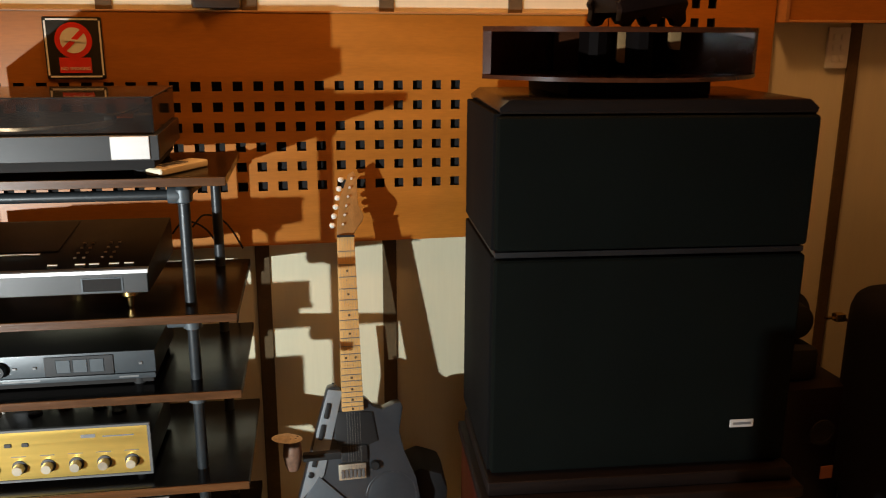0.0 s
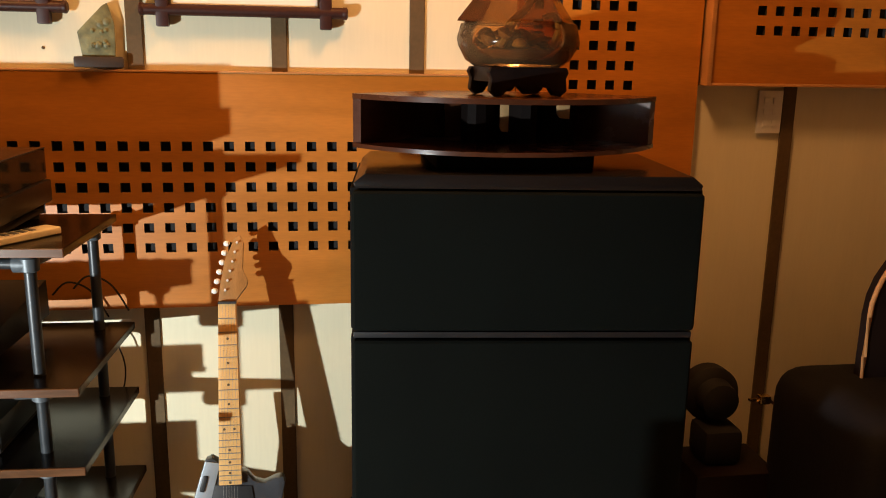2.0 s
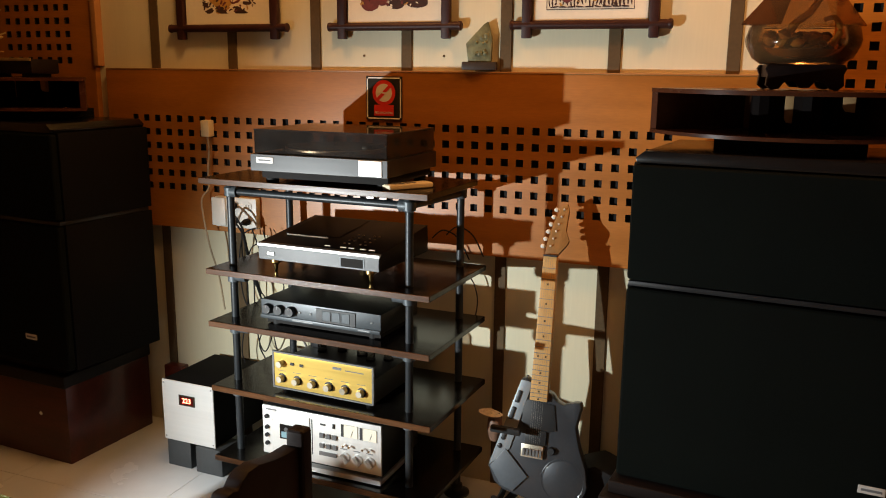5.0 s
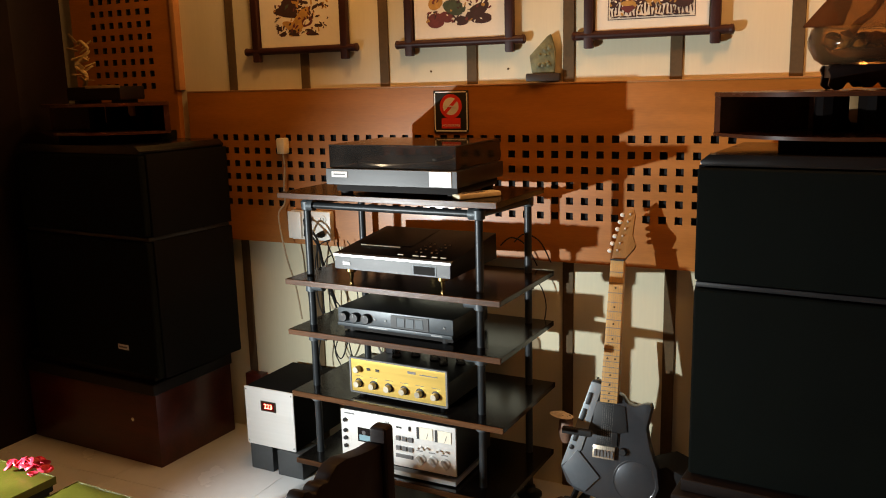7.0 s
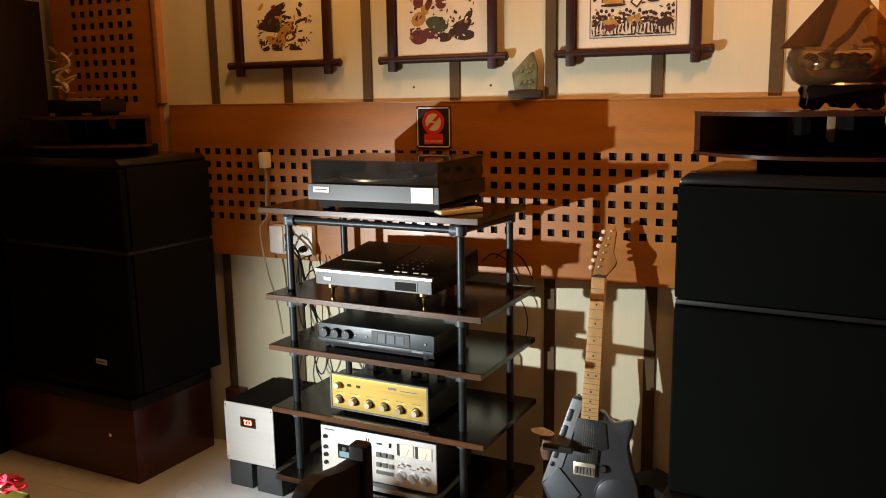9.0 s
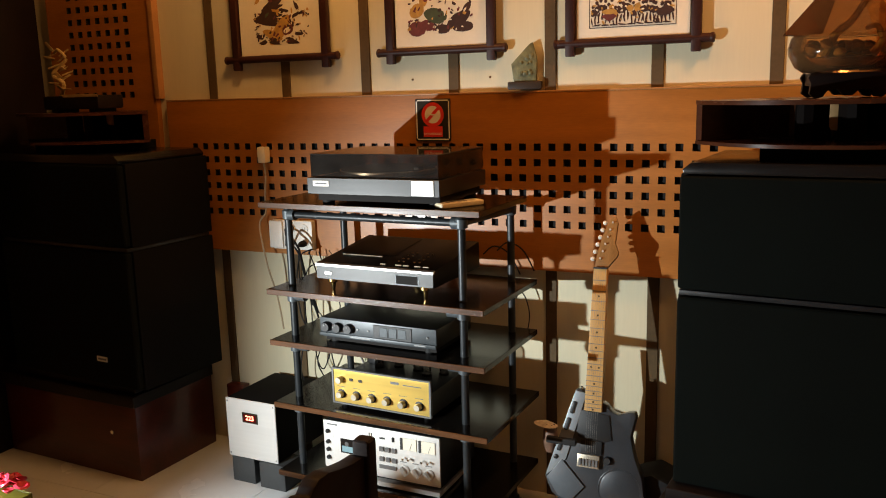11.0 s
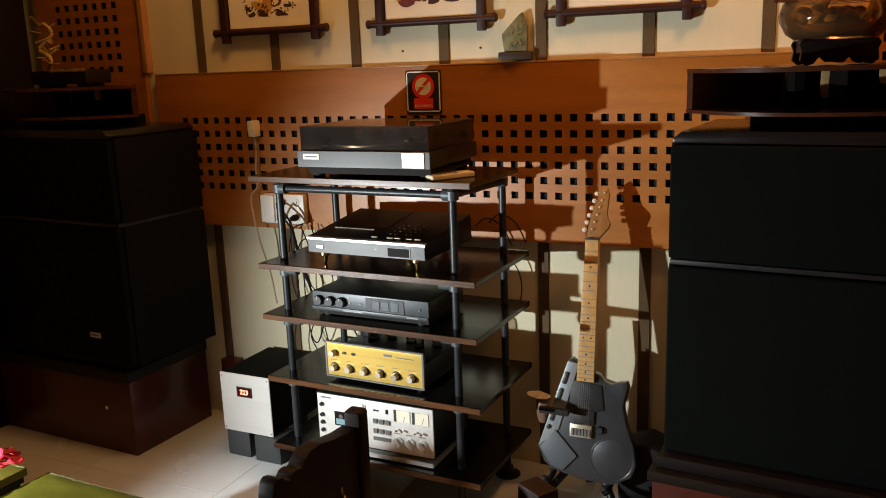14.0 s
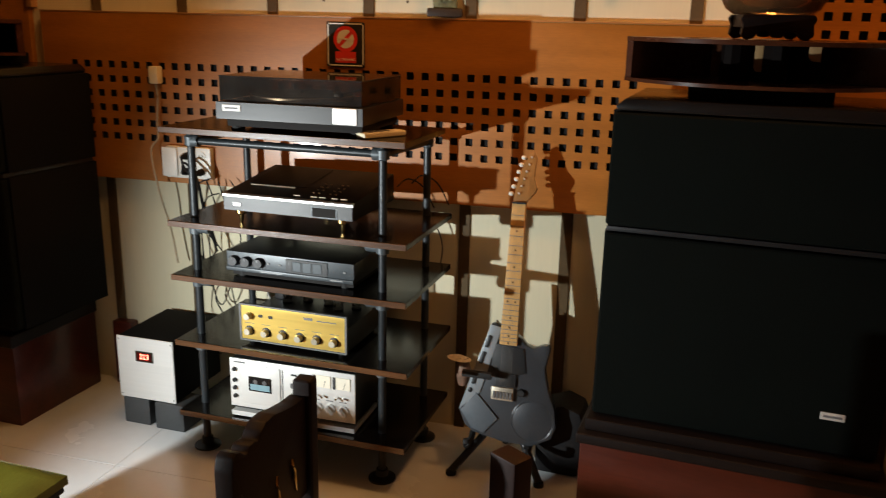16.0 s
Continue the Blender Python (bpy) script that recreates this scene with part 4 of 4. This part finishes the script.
rc = random.Random(8)
for i in range(4):
    x = -0.93 + 0.045 * (i % 5)
    top = 0.90 + rc.uniform(-0.02, 0.06)
    pts = [(x, 2.165, top)]
    z, y = top, 2.165
    while z > 0.25 + 0.03 * i:
        z -= rc.uniform(0.07, 0.12)
        pts.append((x + rc.uniform(-0.02, 0.03) + 0.02 * i, 2.165 + rc.uniform(-0.02, 0.03), z))
    pts.append((pts[-1][0] + 0.06, 2.18, pts[-1][2] - 0.01))
    cable("thin black lead hanging behind the rack", pts, rc.choice((0.0018, 0.0024, 0.003)))
for dx, z, run in ((0.0, 0.90, 0.10), (0.05, 0.915, 0.13)):
    cable("thin black lead drooping behind the disc player", [(-0.17 + dx, 2.15, z + 0.02), (-0.14 + dx, 2.175, z + 0.045), (-0.09 + dx, 2.185, z + 0.02), (-0.05 + dx, 2.185, z - 0.05)], 0.0025)
cable("black lead looping from the shelf corner", [(-0.05, 2.18, 0.80), (-0.03, 2.185, 0.765), (-0.02, 2.19, 0.71), (-0.03, 2.19, 0.65), (-0.06, 2.185, 0.62), (-0.09, 2.18, 0.61)], 0.002)
for i in range(3):
    x0, z0 = -0.95 + 0.03 * i, 0.80 - 0.05 * i
    cable("thin black lead looping beside the rack", [(x0 + 0.09, 2.15, z0 + 0.10), (x0 + 0.03, 2.16, z0 + 0.07), (x0, 2.17, z0 - 0.03), (x0 + 0.01, 2.17, z0 - 0.16 - 0.03 * i), (x0 + 0.045, 2.165, z0 - 0.21 - 0.03 * i), (x0 + 0.09, 2.16, z0 - 0.17)], 0.0025)
for i, z in enumerate((0.93, 0.95)):
    cable("black lead from the socket to the shelf", [(-0.96, 2.13, 0.97 - 0.055 * i), (-0.93, 2.10, z + 0.01), (-0.885, 2.10, z - 0.04), (-0.88, 2.13, z - 0.15), (-0.86, 2.17, z - 0.3)], 0.004)

cable("white signal lead curling behind the valve amplifier", [(-0.56, 1.98, 0.545), (-0.545, 1.93, 0.60), (-0.50, 1.90, 0.625), (-0.46, 1.93, 0.62), (-0.44, 1.99, 0.58), (-0.46, 2.08, 0.54), (-0.52, 2.15, 0.50)], 0.004, WHITECABLE)
cable("white signal lead curling behind the valve amplifier", [(-0.55, 2.02, 0.54), (-0.53, 1.97, 0.59), (-0.49, 1.94, 0.60), (-0.47, 2.0, 0.56), (-0.5, 2.1, 0.50)], 0.0035, WHITECABLE)

# ---- guitar on its stand ----
LEAN = math.degrees(math.atan(0.195))
GUITAR = pose(0.257, 1.982, 0.477, -LEAN)
guitar = thing("electric_guitar", "dark grey electric guitar with a maple neck on a stand", "guitar", GUITAR)
# local: x across, z along the neck, -y out of the face
outline = [(-0.055, 0.060), (-0.131, -0.206), (-0.110, -0.252), (-0.085, -0.270), (0.0, -0.288), (0.085, -0.290), (0.138, -0.262), (0.150, -0.225), (0.142, -0.176), (0.118, -0.115), (0.106, -0.062),
           (0.117, -0.004), (0.112, 0.010), (0.096, 0.008), (0.070, -0.004), (0.048, 0.004), (0.034, 0.024), (-0.02, 0.050), (-0.04, 0.064)]
outline = [(x * 1.12, z * 1.09 if z < 0 else z) for x, z in outline]
part("body", prism(outline, 0.004, 0.048, "y", 0.006), GUITARGREY, guitar, "dark grey angular body")
part("bevel_strip", prism([(-0.060, 0.058), (-0.024, 0.052), (-0.080, -0.163), (-0.145, -0.226)], -0.001, 0.0038, "y", 0.0015), GUITAREDGE, guitar, "pale grey bevelled edge")
for a, z in ((-0.064, 0.004), (-0.080, -0.050), (-0.099, -0.118)):
    part("slot_handle", moved(box(-0.006, 0.006, -0.004, -0.0015, -0.02, 0.02, 0.003), pose(a, 0, z, 0, 15)), PICKGUARD, guitar, "black slot control")
part("power_knob", moved(lathe([(0.008, 0), (0.008, 0.002), (0.006, 0.003)], 16), pose(-0.112, -0.0012, -0.158, 90)), BLACK, guitar)
part("battery_door", prism([(-0.138, -0.226), (-0.092, -0.164), (-0.016, -0.240), (-0.060, -0.292), (-0.10, -0.280)], -0.003, 0.0038, "y", 0.0015), GUITARDOOR, guitar, "blue-grey battery door")
part("pickguard", prism([(-0.052, 0.0), (0.05, -0.008), (0.062, -0.085), (0.02, -0.10), (-0.045, -0.085)], 0.0, 0.0038, "y", 0.001), PICKGUARD, guitar, "black pickguard")
part("pickup", box(-0.033, 0.033, -0.004, 0.0038, -0.135, -0.092, 0.002), PICKGUARD, guitar, "black pickup")
br = part("bridge", box(-0.042, 0.028, -0.008, 0.0038, -0.178, -0.137, 0.002), NICKEL, guitar, "worn nickel bridge")
for i in range(6):
    part("saddle", box(-0.036 + i * 0.0105, -0.028 + i * 0.0105, -0.012, -0.0082, -0.172, -0.150, 0.001, 1), GREYMETAL, br)
part("volume_knob", moved(lathe([(0.013, 0), (0.012, 0.010), (0.010, 0.013)], 16), pose(0.052, 0.0036, -0.148, 90)), PICKGUARD, guitar)
pts = [(0.092 + 0.066 * math.cos(a), 0.0045, -0.235 + 0.066 * math.sin(a)) for a in [2 * math.pi * i / 28 for i in range(29)]]
part("speaker_ring", tube(pts, 0.0013, 8, 1), GUITARGREY, guitar, "raised loudspeaker ring")
part("speaker_dish", moved(lathe([(0.060, 0), (0.059, 0.0004), (0.001, 0.0006)], 28), pose(0.092, 0.0037, -0.235, 90)), GUITARGREY, guitar)
NUT = 0.444
part("neck", prism([(-0.0275, 0.0), (0.0275, 0.0), (0.021, NUT), (-0.021, NUT)], -0.010, 0.016, "y", 0.002), MAPLE, guitar, "pale maple neck")
for i in range(1, 22):
    z = NUT - 0.648 * (1 - 2 ** (-i / 12)) * NUT / 0.456
    if z > 0.004:
        wd = 0.0275 - 0.0065 * z / NUT
        part("fret", box(-wd, wd, -0.0112, -0.0098, z - 0.0009, z + 0.0009), GREYMETAL, guitar, smooth=0)
for i in (3, 5, 7, 9, 12, 15, 17, 19, 21):
    z = NUT - 0.648 * (1 - 2 ** (-(i - 0.5) / 12)) * NUT / 0.456
    for dx in ((-0.012, 0.012) if i == 12 else (0,)):
        part("inlay_dot", moved(lathe([(0.0032, 0), (0.0032, 0.0006)], 12), pose(dx, -0.0102, max(z, 0.006), 90)), STRIP, guitar)
part("nut_bar", box(-0.0215, 0.0215, -0.0135, 0.002, NUT, NUT + 0.005), PICKGUARD, guitar)
head_pts = [(-0.021, 0.005), (-0.018, 0.045), (-0.007, 0.105), (0.016, 0.162), (0.030, 0.170), (0.038, 0.15), (0.036, 0.085), (0.049, 0.054), (0.046, 0.042), (0.024, 0.012), (0.021, 0.005)]
BACK = pose(0, 0, NUT, -12) @ pose(0, 0, -NUT)
part("headstock", moved(prism([(x, NUT + z) for x, z in head_pts], 0.0, 0.014, "y", 0.002), BACK), SHADEDMAPLE, guitar, "maple headstock in a darker tone for shelf shade")
for i in range(6):
    z = NUT + 0.032 + 0.0235 * i
    x = -0.013 + 0.0056 * i
    pg = part("tuning_post", moved(lathe([(0.003, 0), (0.0025, 0.006), (0.003, 0.007)], 10), BACK @ pose(x + 0.008, -0.0002, z, 90)), SILVER, guitar)
    part("tuning_button", moved(lathe([(0.002, 0), (0.0065, 0.004), (0.0075, 0.010), (0.004, 0.015)], 12, (x - 0.010, 0.007, z), (0, -90, 0)), BACK), WHITE, pg, "pearl tuning button")
for i in range(6):
    dx = -0.017 + 0.0068 * i
    part("string", rod((dx * 0.95, -0.0125, -0.155), (dx, -0.0132, NUT + 0.003), 0.00028, seg=5), STRINGS, guitar)
part("strap_button", moved(lathe([(0.003, 0), (0.003, 0.006), (0.005, 0.009)], 10), pose(-0.045, 0.02, 0.062)), CHROME, guitar)

stand = thing("guitar_stand", "black folding guitar stand with rubber feet", "guitar stand", pose(0.25, 1.96, 0))
part("upright", rod((0.0, 0.09, 0.10), (0.0, 0.14, 0.62), 0.011), BLACK, stand)
for p0, p1 in (((-0.02, 0.07, 0.20), (-0.148, -0.06, FLOOR + 0.012)), ((0.03, 0.07, 0.20), (0.135, -0.05, FLOOR + 0.012)), ((0.0, 0.09, 0.2), (0.0, 0.22, FLOOR + 0.012))):
    lg = part("leg", rod(p0, p1, 0.0125), BLACK, stand)
    part("rubber_foot", rod(p1, (p1[0], p1[1], FLOOR), 0.017), RUBBER, lg)
for sx in (-1, 1):
    part("cradle_arm", tube([(sx * 0.02, 0.09, 0.19), (sx * 0.09, 0.07, 0.175), (sx * 0.095, -0.02, 0.155), (sx * 0.095, -0.085, 0.165), (sx * 0.095, -0.09, 0.19)], 0.010), RUBBER, stand)
part("side_clip", box(-0.125, -0.03, -0.052, -0.034, 0.382, 0.402, 0.004), RUBBER, stand, "black padded clip")

figure = merge(lathe([(0.02, 0.0), (0.028, 0.02), (0.034, 0.05), (0.03, 0.085), (0.018, 0.105)], 16, (0, 0, 0.0)))
solid("doll", figure, FLESH, "small pale hanging doll beside the guitar", "doll", pose(0.102, 2.03, 0.30) @ Matrix.Diagonal((0.75, 0.75, 0.85, 1)))
hat = thing("spotted_cap", "small spotted cloth cap on the doll", "cap", pose(0.094, 2.03, 0.390, 0, 12) @ Matrix.Diagonal((0.85, 0.85, 0.7, 1)))
part("brim", moved(lathe([(0.044, 0), (0.047, 0.003), (0.032, 0.008), (0.016, 0.018)], 18), pose(-0.006, -0.008, 0, 0, -8) @ Matrix.Diagonal((1.0, 0.7, 1, 1))), FABRICSPOT, hat)
for i in range(9):
    a = i * 2.4
    part("spot", lathe([(0.0045, 0), (0.003, 0.0015)], 8, (0.026 * math.cos(a) * (0.5 + 0.06 * i), -0.008 + 0.014 * math.sin(a), 0.012)), DARKINK, hat)
solid("equipment_bag", prism([(-0.07, FLOOR), (0.075, FLOOR), (0.085, 0.22), (0.07, 0.27), (0.01, 0.29), (-0.06, 0.262), (-0.075, 0.2)], -0.07, 0.07, "y", 0.02), CABLE, "soft black bag on the floor behind the guitar", "bag", pose(0.43, 2.06, 0, 0, 0, -4))
# ---- glass bowl on the horn ----
bowl = thing("glass_terrarium", "amber glass terrarium with pointed roof on a carved base", "terrarium", pose(0.905, 1.845, 1.4284, 0, 0, 10))
base_pts = [(-0.105, 0.06), (0.105, 0.06), (0.112, 0.05), (0.104, 0.036), (0.108, 0.012), (0.09, 0.0), (0.07, 0.004), (0.058, 0.018), (0.03, 0.022), (0.012, 0.006), (-0.012, 0.006), (-0.03, 0.022), (-0.058, 0.018), (-0.07, 0.004), (-0.09, 0.0), (-0.108, 0.012), (-0.104, 0.036), (-0.112, 0.05)]
base_pts = [(x * 0.8, z) for x, z in base_pts]
part("carved_base", merge(prism(base_pts, -0.07, -0.05, "y", 0.002), prism(base_pts, 0.05, 0.07, "y", 0.002), box(-0.08, 0.08, -0.0498, 0.0498, 0.03, 0.0598)), CARVED, bowl, "carved black wooden base")
part("bowl", lathe([(0.092, 0.0605), (0.112, 0.074), (0.128, 0.104), (0.130, 0.120), (0.122, 0.148), (0.116, 0.150), (0.124, 0.120), (0.122, 0.105), (0.107, 0.078), (0.086, 0.066)], 20, twist=0.1), BOWLGLASS, bowl, "amber rounded glass bowl")
part("roof", lathe([(0.150, 0.1505), (0.148, 0.155), (0.004, 0.318), (0.002, 0.318)], 4, twist=0.2), ROOFGLASS, bowl, "pointed glass roof", smooth=0)
part("bed", lathe([(0.083, 0.067), (0.098, 0.078), (0.09, 0.095), (0.03, 0.102)], 16), PLUM, bowl, "dark gravel")
rb = random.Random(5)
for i in range(60):
    a, r = rb.uniform(0, 6.28), rb.uniform(0.015, 0.09)
    s_ = rb.uniform(0.009, 0.019)
    part("pebble", lathe([(s_ * 0.5, -s_ * 0.6), (s_, 0), (s_ * 0.6, s_ * 0.5), (0.002, s_ * 0.7)], 9, (r * math.cos(a), r * math.sin(a), 0.094 + rb.uniform(0, 0.036)), (rb.uniform(-30, 30), rb.uniform(-30, 30), 0)), rb.choice([AMBERSTONE, PLUM, PLUM, JADE]), bowl)
part("driftwood", tube([(-0.055, -0.03, 0.10), (-0.03, -0.04, 0.15), (0.005, -0.03, 0.18), (0.035, -0.02, 0.225), (0.055, -0.01, 0.24)], 0.011, 8, 5, 0.6), JADE, bowl, "pale driftwood")
part("driftwood", tube([(0.05, -0.06, 0.10), (0.07, -0.05, 0.135), (0.055, -0.06, 0.165), (0.03, -0.06, 0.16)], 0.009, 8, 5, 0.6), JADE, bowl)

# ---- ornament on the far horn ----
orn = thing("bonsai_tray", "dark tray with a twisted yellowed plant on the horn", "bonsai", pose(-1.69, 1.93, 1.4284, 0, 0, -2))
part("tray", merge(box(-0.16, 0.13, -0.06, 0.06, 0.012, 0.062, 0.006), box(-0.13, -0.10, -0.05, 0.05, 0, 0.0118), box(0.07, 0.10, -0.05, 0.05, 0, 0.0118)), CARVED, orn)
part("tray_rim", box(-0.05, 0.132, -0.063, -0.0602, 0.056, 0.066, 0.001, 1), JADE, orn)
part("stem", tube([(-0.13, 0, 0.06), (-0.10, -0.01, 0.11), (-0.14, -0.02, 0.14), (-0.12, -0.01, 0.17), (-0.085, 0, 0.20), (-0.11, -0.01, 0.235), (-0.14, 0, 0.225)], 0.009, 8, 5, 0.6), JADE, orn)
rl = random.Random(6)
for i in range(16):
    z = 0.08 + 0.16 * i / 16
    a = rl.uniform(0, 6.28)
    lf = box(0, 0.045, -0.007, 0.007, -0.0015, 0.0015, 0.0012, 1)
    part("leaf", moved(lf, pose(-0.115 + rl.uniform(-0.02, 0.02), -0.01, z, rl.uniform(-40, 40), rl.uniform(-50, 20), math.degrees(a))), JADE, orn)

# ---- far dark corner ----
cab = thing("dark_cabinet", "dark glazed wooden cabinet in the corner", "cabinet", pose(-2.98, 1.62, 0, 0, 0, 0))
part("carcass", merge(box(0, 0.80, 0.30, 0.55, FLOOR, 1.9, 0.004), box(0, 0.03, 0, 0.2998, FLOOR, 1.9), box(0.77, 0.80, 0, 0.2998, FLOOR, 1.9), box(0.031, 0.769, 0, 0.2998, 1.88, 1.9)), CARVED, cab)
for z in (0.5, 1.0, 1.38, 1.75):
    part("shelf", box(0.031, 0.769, 0.02, 0.2998, z, z + 0.02), CARVED, cab)
solid("red_box", box(-0.13, 0.13, 0, 0.16, 0, 0.15, 0.004), SIGNRED, "dark red box on a cabinet shelf", "box", pose(-2.72, 1.72, 1.0202))
solid("glass_bottle", lathe([(0.03, 0), (0.034, 0.01), (0.034, 0.14), (0.014, 0.19), (0.014, 0.24)], 18), BOWLGLASS, "tall glass bottle on a cabinet shelf", "bottle", pose(-2.86, 1.75, 1.0202))

# ---- beside the speaker ----
drv = thing("horn_driver", "dusty black compression driver on a wooden block", "driver", pose(1.555, 2.03, 0))
part("block", box(-0.10, 0.13, -0.08, 0.10, FLOOR, 0.44, 0.006), CARVED, drv, "dark red wooden block")
part("magnet", lathe([(0.072, 0), (0.078, 0.008), (0.079, 0.05), (0.071, 0.058), (0.055, 0.066), (0.05, 0.11), (0.03, 0.12)], 28, (-0.005, 0.12, 0.607), (90, 0, 0)), CABLE, drv, "black round magnet")
part("neck_block", box(-0.06, 0.05, -0.03, 0.08, 0.4402, 0.54, 0.02), CABLE, drv)
part("terminal", merge(box(0.045, 0.0698, -0.045, -0.035, 0.632, 0.638), box(0.07, 0.10, -0.055, -0.03, 0.625, 0.648, 0.004)), BRASS, drv)
part("paper_label", box(0.06, 0.10, -0.0825, -0.0802, 0.15, 0.19), SALMON, drv, "salmon paper label")
part("front_hole", moved(lathe([(0.04, 0), (0.04, 0.004), (0.03, 0.004), (0.03, 0.001)], 20), pose(0.05, -0.0802, 0.30, 90)), HOLE, drv)
cable("dark red lead from the driver to the floor", [(1.655, 1.985, 0.635), (1.70, 1.97, 0.58), (1.70, 1.98, 0.46), (1.66, 1.98, 0.36), (1.675, 2.0, 0.1), (1.7, 2.0, FLOOR + 0.006)], 0.004, FRAMEWOOD)
arm_c = thing("armchair", "black leather armchair with an arched gold-edged back", "armchair", pose(2.04, 1.80, 0))
part("seat_block", box(-0.385, 0.42, -0.26, 0.22, 0.075, 0.74, 0.10, 5), LEATHER, arm_c, "black leather body")
part("feet", box(-0.33, 0.36, -0.2, 0.18, FLOOR, 0.08), CARVED, arm_c)
arch = [(-0.22, 0.70)] + [(0.02 + 0.24 * math.cos(math.radians(a)), 0.90 + 0.23 * math.sin(math.radians(a))) for a in range(180, -1, -12)] + [(0.26, 0.70)]
part("back_panel", prism(arch, 0.06, 0.09, "y"), CARVED, arm_c, "dark arched back panel")
part("cushion", box(-0.10, 0.34, -0.22, 0.04, 0.7405, 0.775, 0.015, 3), GOLDCLOTH, arm_c, "dull gold cushion edge")
part("back_rim", tube([(x, 0.058, z) for x, z in arch], 0.006, 8, 2), PANELTRIM, arm_c, "light wooden rim")
part("back_finial", tube([(-0.14, 0.05, 1.08), (-0.06, 0.05, 1.09), (0.02, 0.05, 1.14), (0.06, 0.05, 1.21)], 0.012, 8, 4), CARVED, arm_c)

# ---- foreground ----
chair = thing("carved_chair", "dark carved rosewood chair standing in front of the rack", "chair", pose(0, 0, 0))
part("back_post", box(-0.010, 0.032, 0.975, 1.012, FLOOR, 0.752, 0.010, 3), CARVED, chair)
part("back_post", box(-0.012, 0.028, 0.665, 0.70, FLOOR, 0.66, 0.008, 3), CARVED, chair)
part("back_post", moved(box(-0.030, 0.030, -0.022, 0.022, FLOOR, 0.742, 0.004, 2), pose(0.470, 0.826, 0, 0, 0, -34)), POSTRED, chair, "red-brown square post")
crest = [(0.98, 0.718), (0.93, 0.722), (0.88, 0.732), (0.84, 0.743), (0.805, 0.744), (0.785, 0.735), (0.772, 0.723), (0.757, 0.728), (0.742, 0.728), (0.732, 0.718), (0.722, 0.722), (0.708, 0.735), (0.694, 0.739), (0.683, 0.732), (0.676, 0.71), (0.678, 0.50), (0.98, 0.50)]
part("crest_panel", prism(crest, -0.016, 0.020, "x", 0.005), CARVED, chair, "scrolled carved back panel")
part("brass_inlay", tube([(0.0215, 0.905, 0.615), (0.024, 0.900, 0.605), (0.024, 0.908, 0.590), (0.022, 0.912, 0.57), (0.0215, 0.918, 0.54)], 0.0035, 6, 4), BRASS, chair, "small bright inlay")
part("brass_inlay", tube([(0.0215, 0.838, 0.615), (0.024, 0.830, 0.600), (0.024, 0.836, 0.585), (0.0215, 0.845, 0.55)], 0.003, 6, 4), BRASS, chair)
part("seat", prism([(0.03, 0.69), (0.01, 0.99), (0.43, 0.84), (0.44, 0.66)], 0.38, 0.42, "z", 0.006), CARVED, chair)
for y in (0.69, 0.99):
    part("front_leg", box(0.40, 0.44, y - 0.02, y + 0.02, FLOOR, 0.3798, 0.006), CARVED, chair)


def green_box(m, depth, label):
    """A dark slatted box whose cloth-covered top hangs a little over its edges; local back right corner of the top at the origin."""
    g = thing("covered_stool", label, "stool", m, group="green covered stools")
    part("body", box(-0.31, -0.012, -depth + 0.012, -0.012, FLOOR + 0.04, 0.495, 0.006), CABLE, g, "black box body")
    part("rail", box(-0.316, -0.006, -depth + 0.006, -0.006, 0.4952, 0.513, 0.003), CABLE, g, "black rail under the cover")
    cover = box(-0.322, 0.0, -depth, 0.0, 0.5132, 0.535, 0.0)
    bmesh.ops.subdivide_edges(cover, edges=cover.edges[:], cuts=9, use_grid_fill=True)
    rg = random.Random(3)
    for v in cover.verts:
        if v.co.z > 0.533:
            edge = min(-v.co.x, v.co.x + 0.322, -v.co.y, v.co.y + depth)
            v.co.z += rg.uniform(-0.0016, 0.0016) - (0.004 if edge < 0.001 else 0.0)
    part("cover", cover, GREENCLOTH, g, "yellow-green cloth cover", smooth=60)
    for x in (-0.29, -0.03):
        for y in (-0.03, -depth + 0.03):
            part("foot", box(x - 0.015, x + 0.015, y - 0.015, y + 0.015, FLOOR, FLOOR + 0.0398), CABLE, g)
    return g


green_box(pose(-0.456, 0.840, 0, 0, 0, -3), 0.16, "low black stool with a worn yellow-green cover")
green_box(pose(-0.851, 0.854, 0, 0, 0, -3), 0.30, "black stool with a creased yellow-green cover")
flower = thing("red_cloth_flower", "bright red crumpled cloth flower on a stool", "flower", pose(-0.930, 0.842, 0.5355) @ Matrix.Diagonal((0.9, 0.9, 0.75, 1)))
rf = random.Random(9)
for i in range(22):
    a, r = rf.uniform(0, 6.28), rf.uniform(0.0, 0.05)
    part("petal", lathe([(0.006, -0.002), (rf.uniform(0.014, 0.024), 0.006), (0.015, 0.010), (0.004, 0.007)], 9, (r * math.cos(a) * 1.5, r * math.sin(a), 0.012 + 0.022 * (1 - r / 0.05)), (rf.uniform(-50, 50), rf.uniform(-50, 50), 0)), REDCLOTH, flower)

# ---- floor tiles ----
TILE = 0.6
tile_mesh = mesh_of("tile", box(-TILE / 2 + 0.001, TILE / 2 - 0.001, -TILE / 2 + 0.001, TILE / 2 - 0.001, -0.0018, 0.0), FLOORTILE)
y = WALL - TILE / 2
while y > Y0:
    x = -3.05
    while x < X1:
        t_ = new("tile", tile_mesh)
        t_.parent = floor
        t_.location = (x, y, FLOOR)
        x += TILE
    y -= TILE
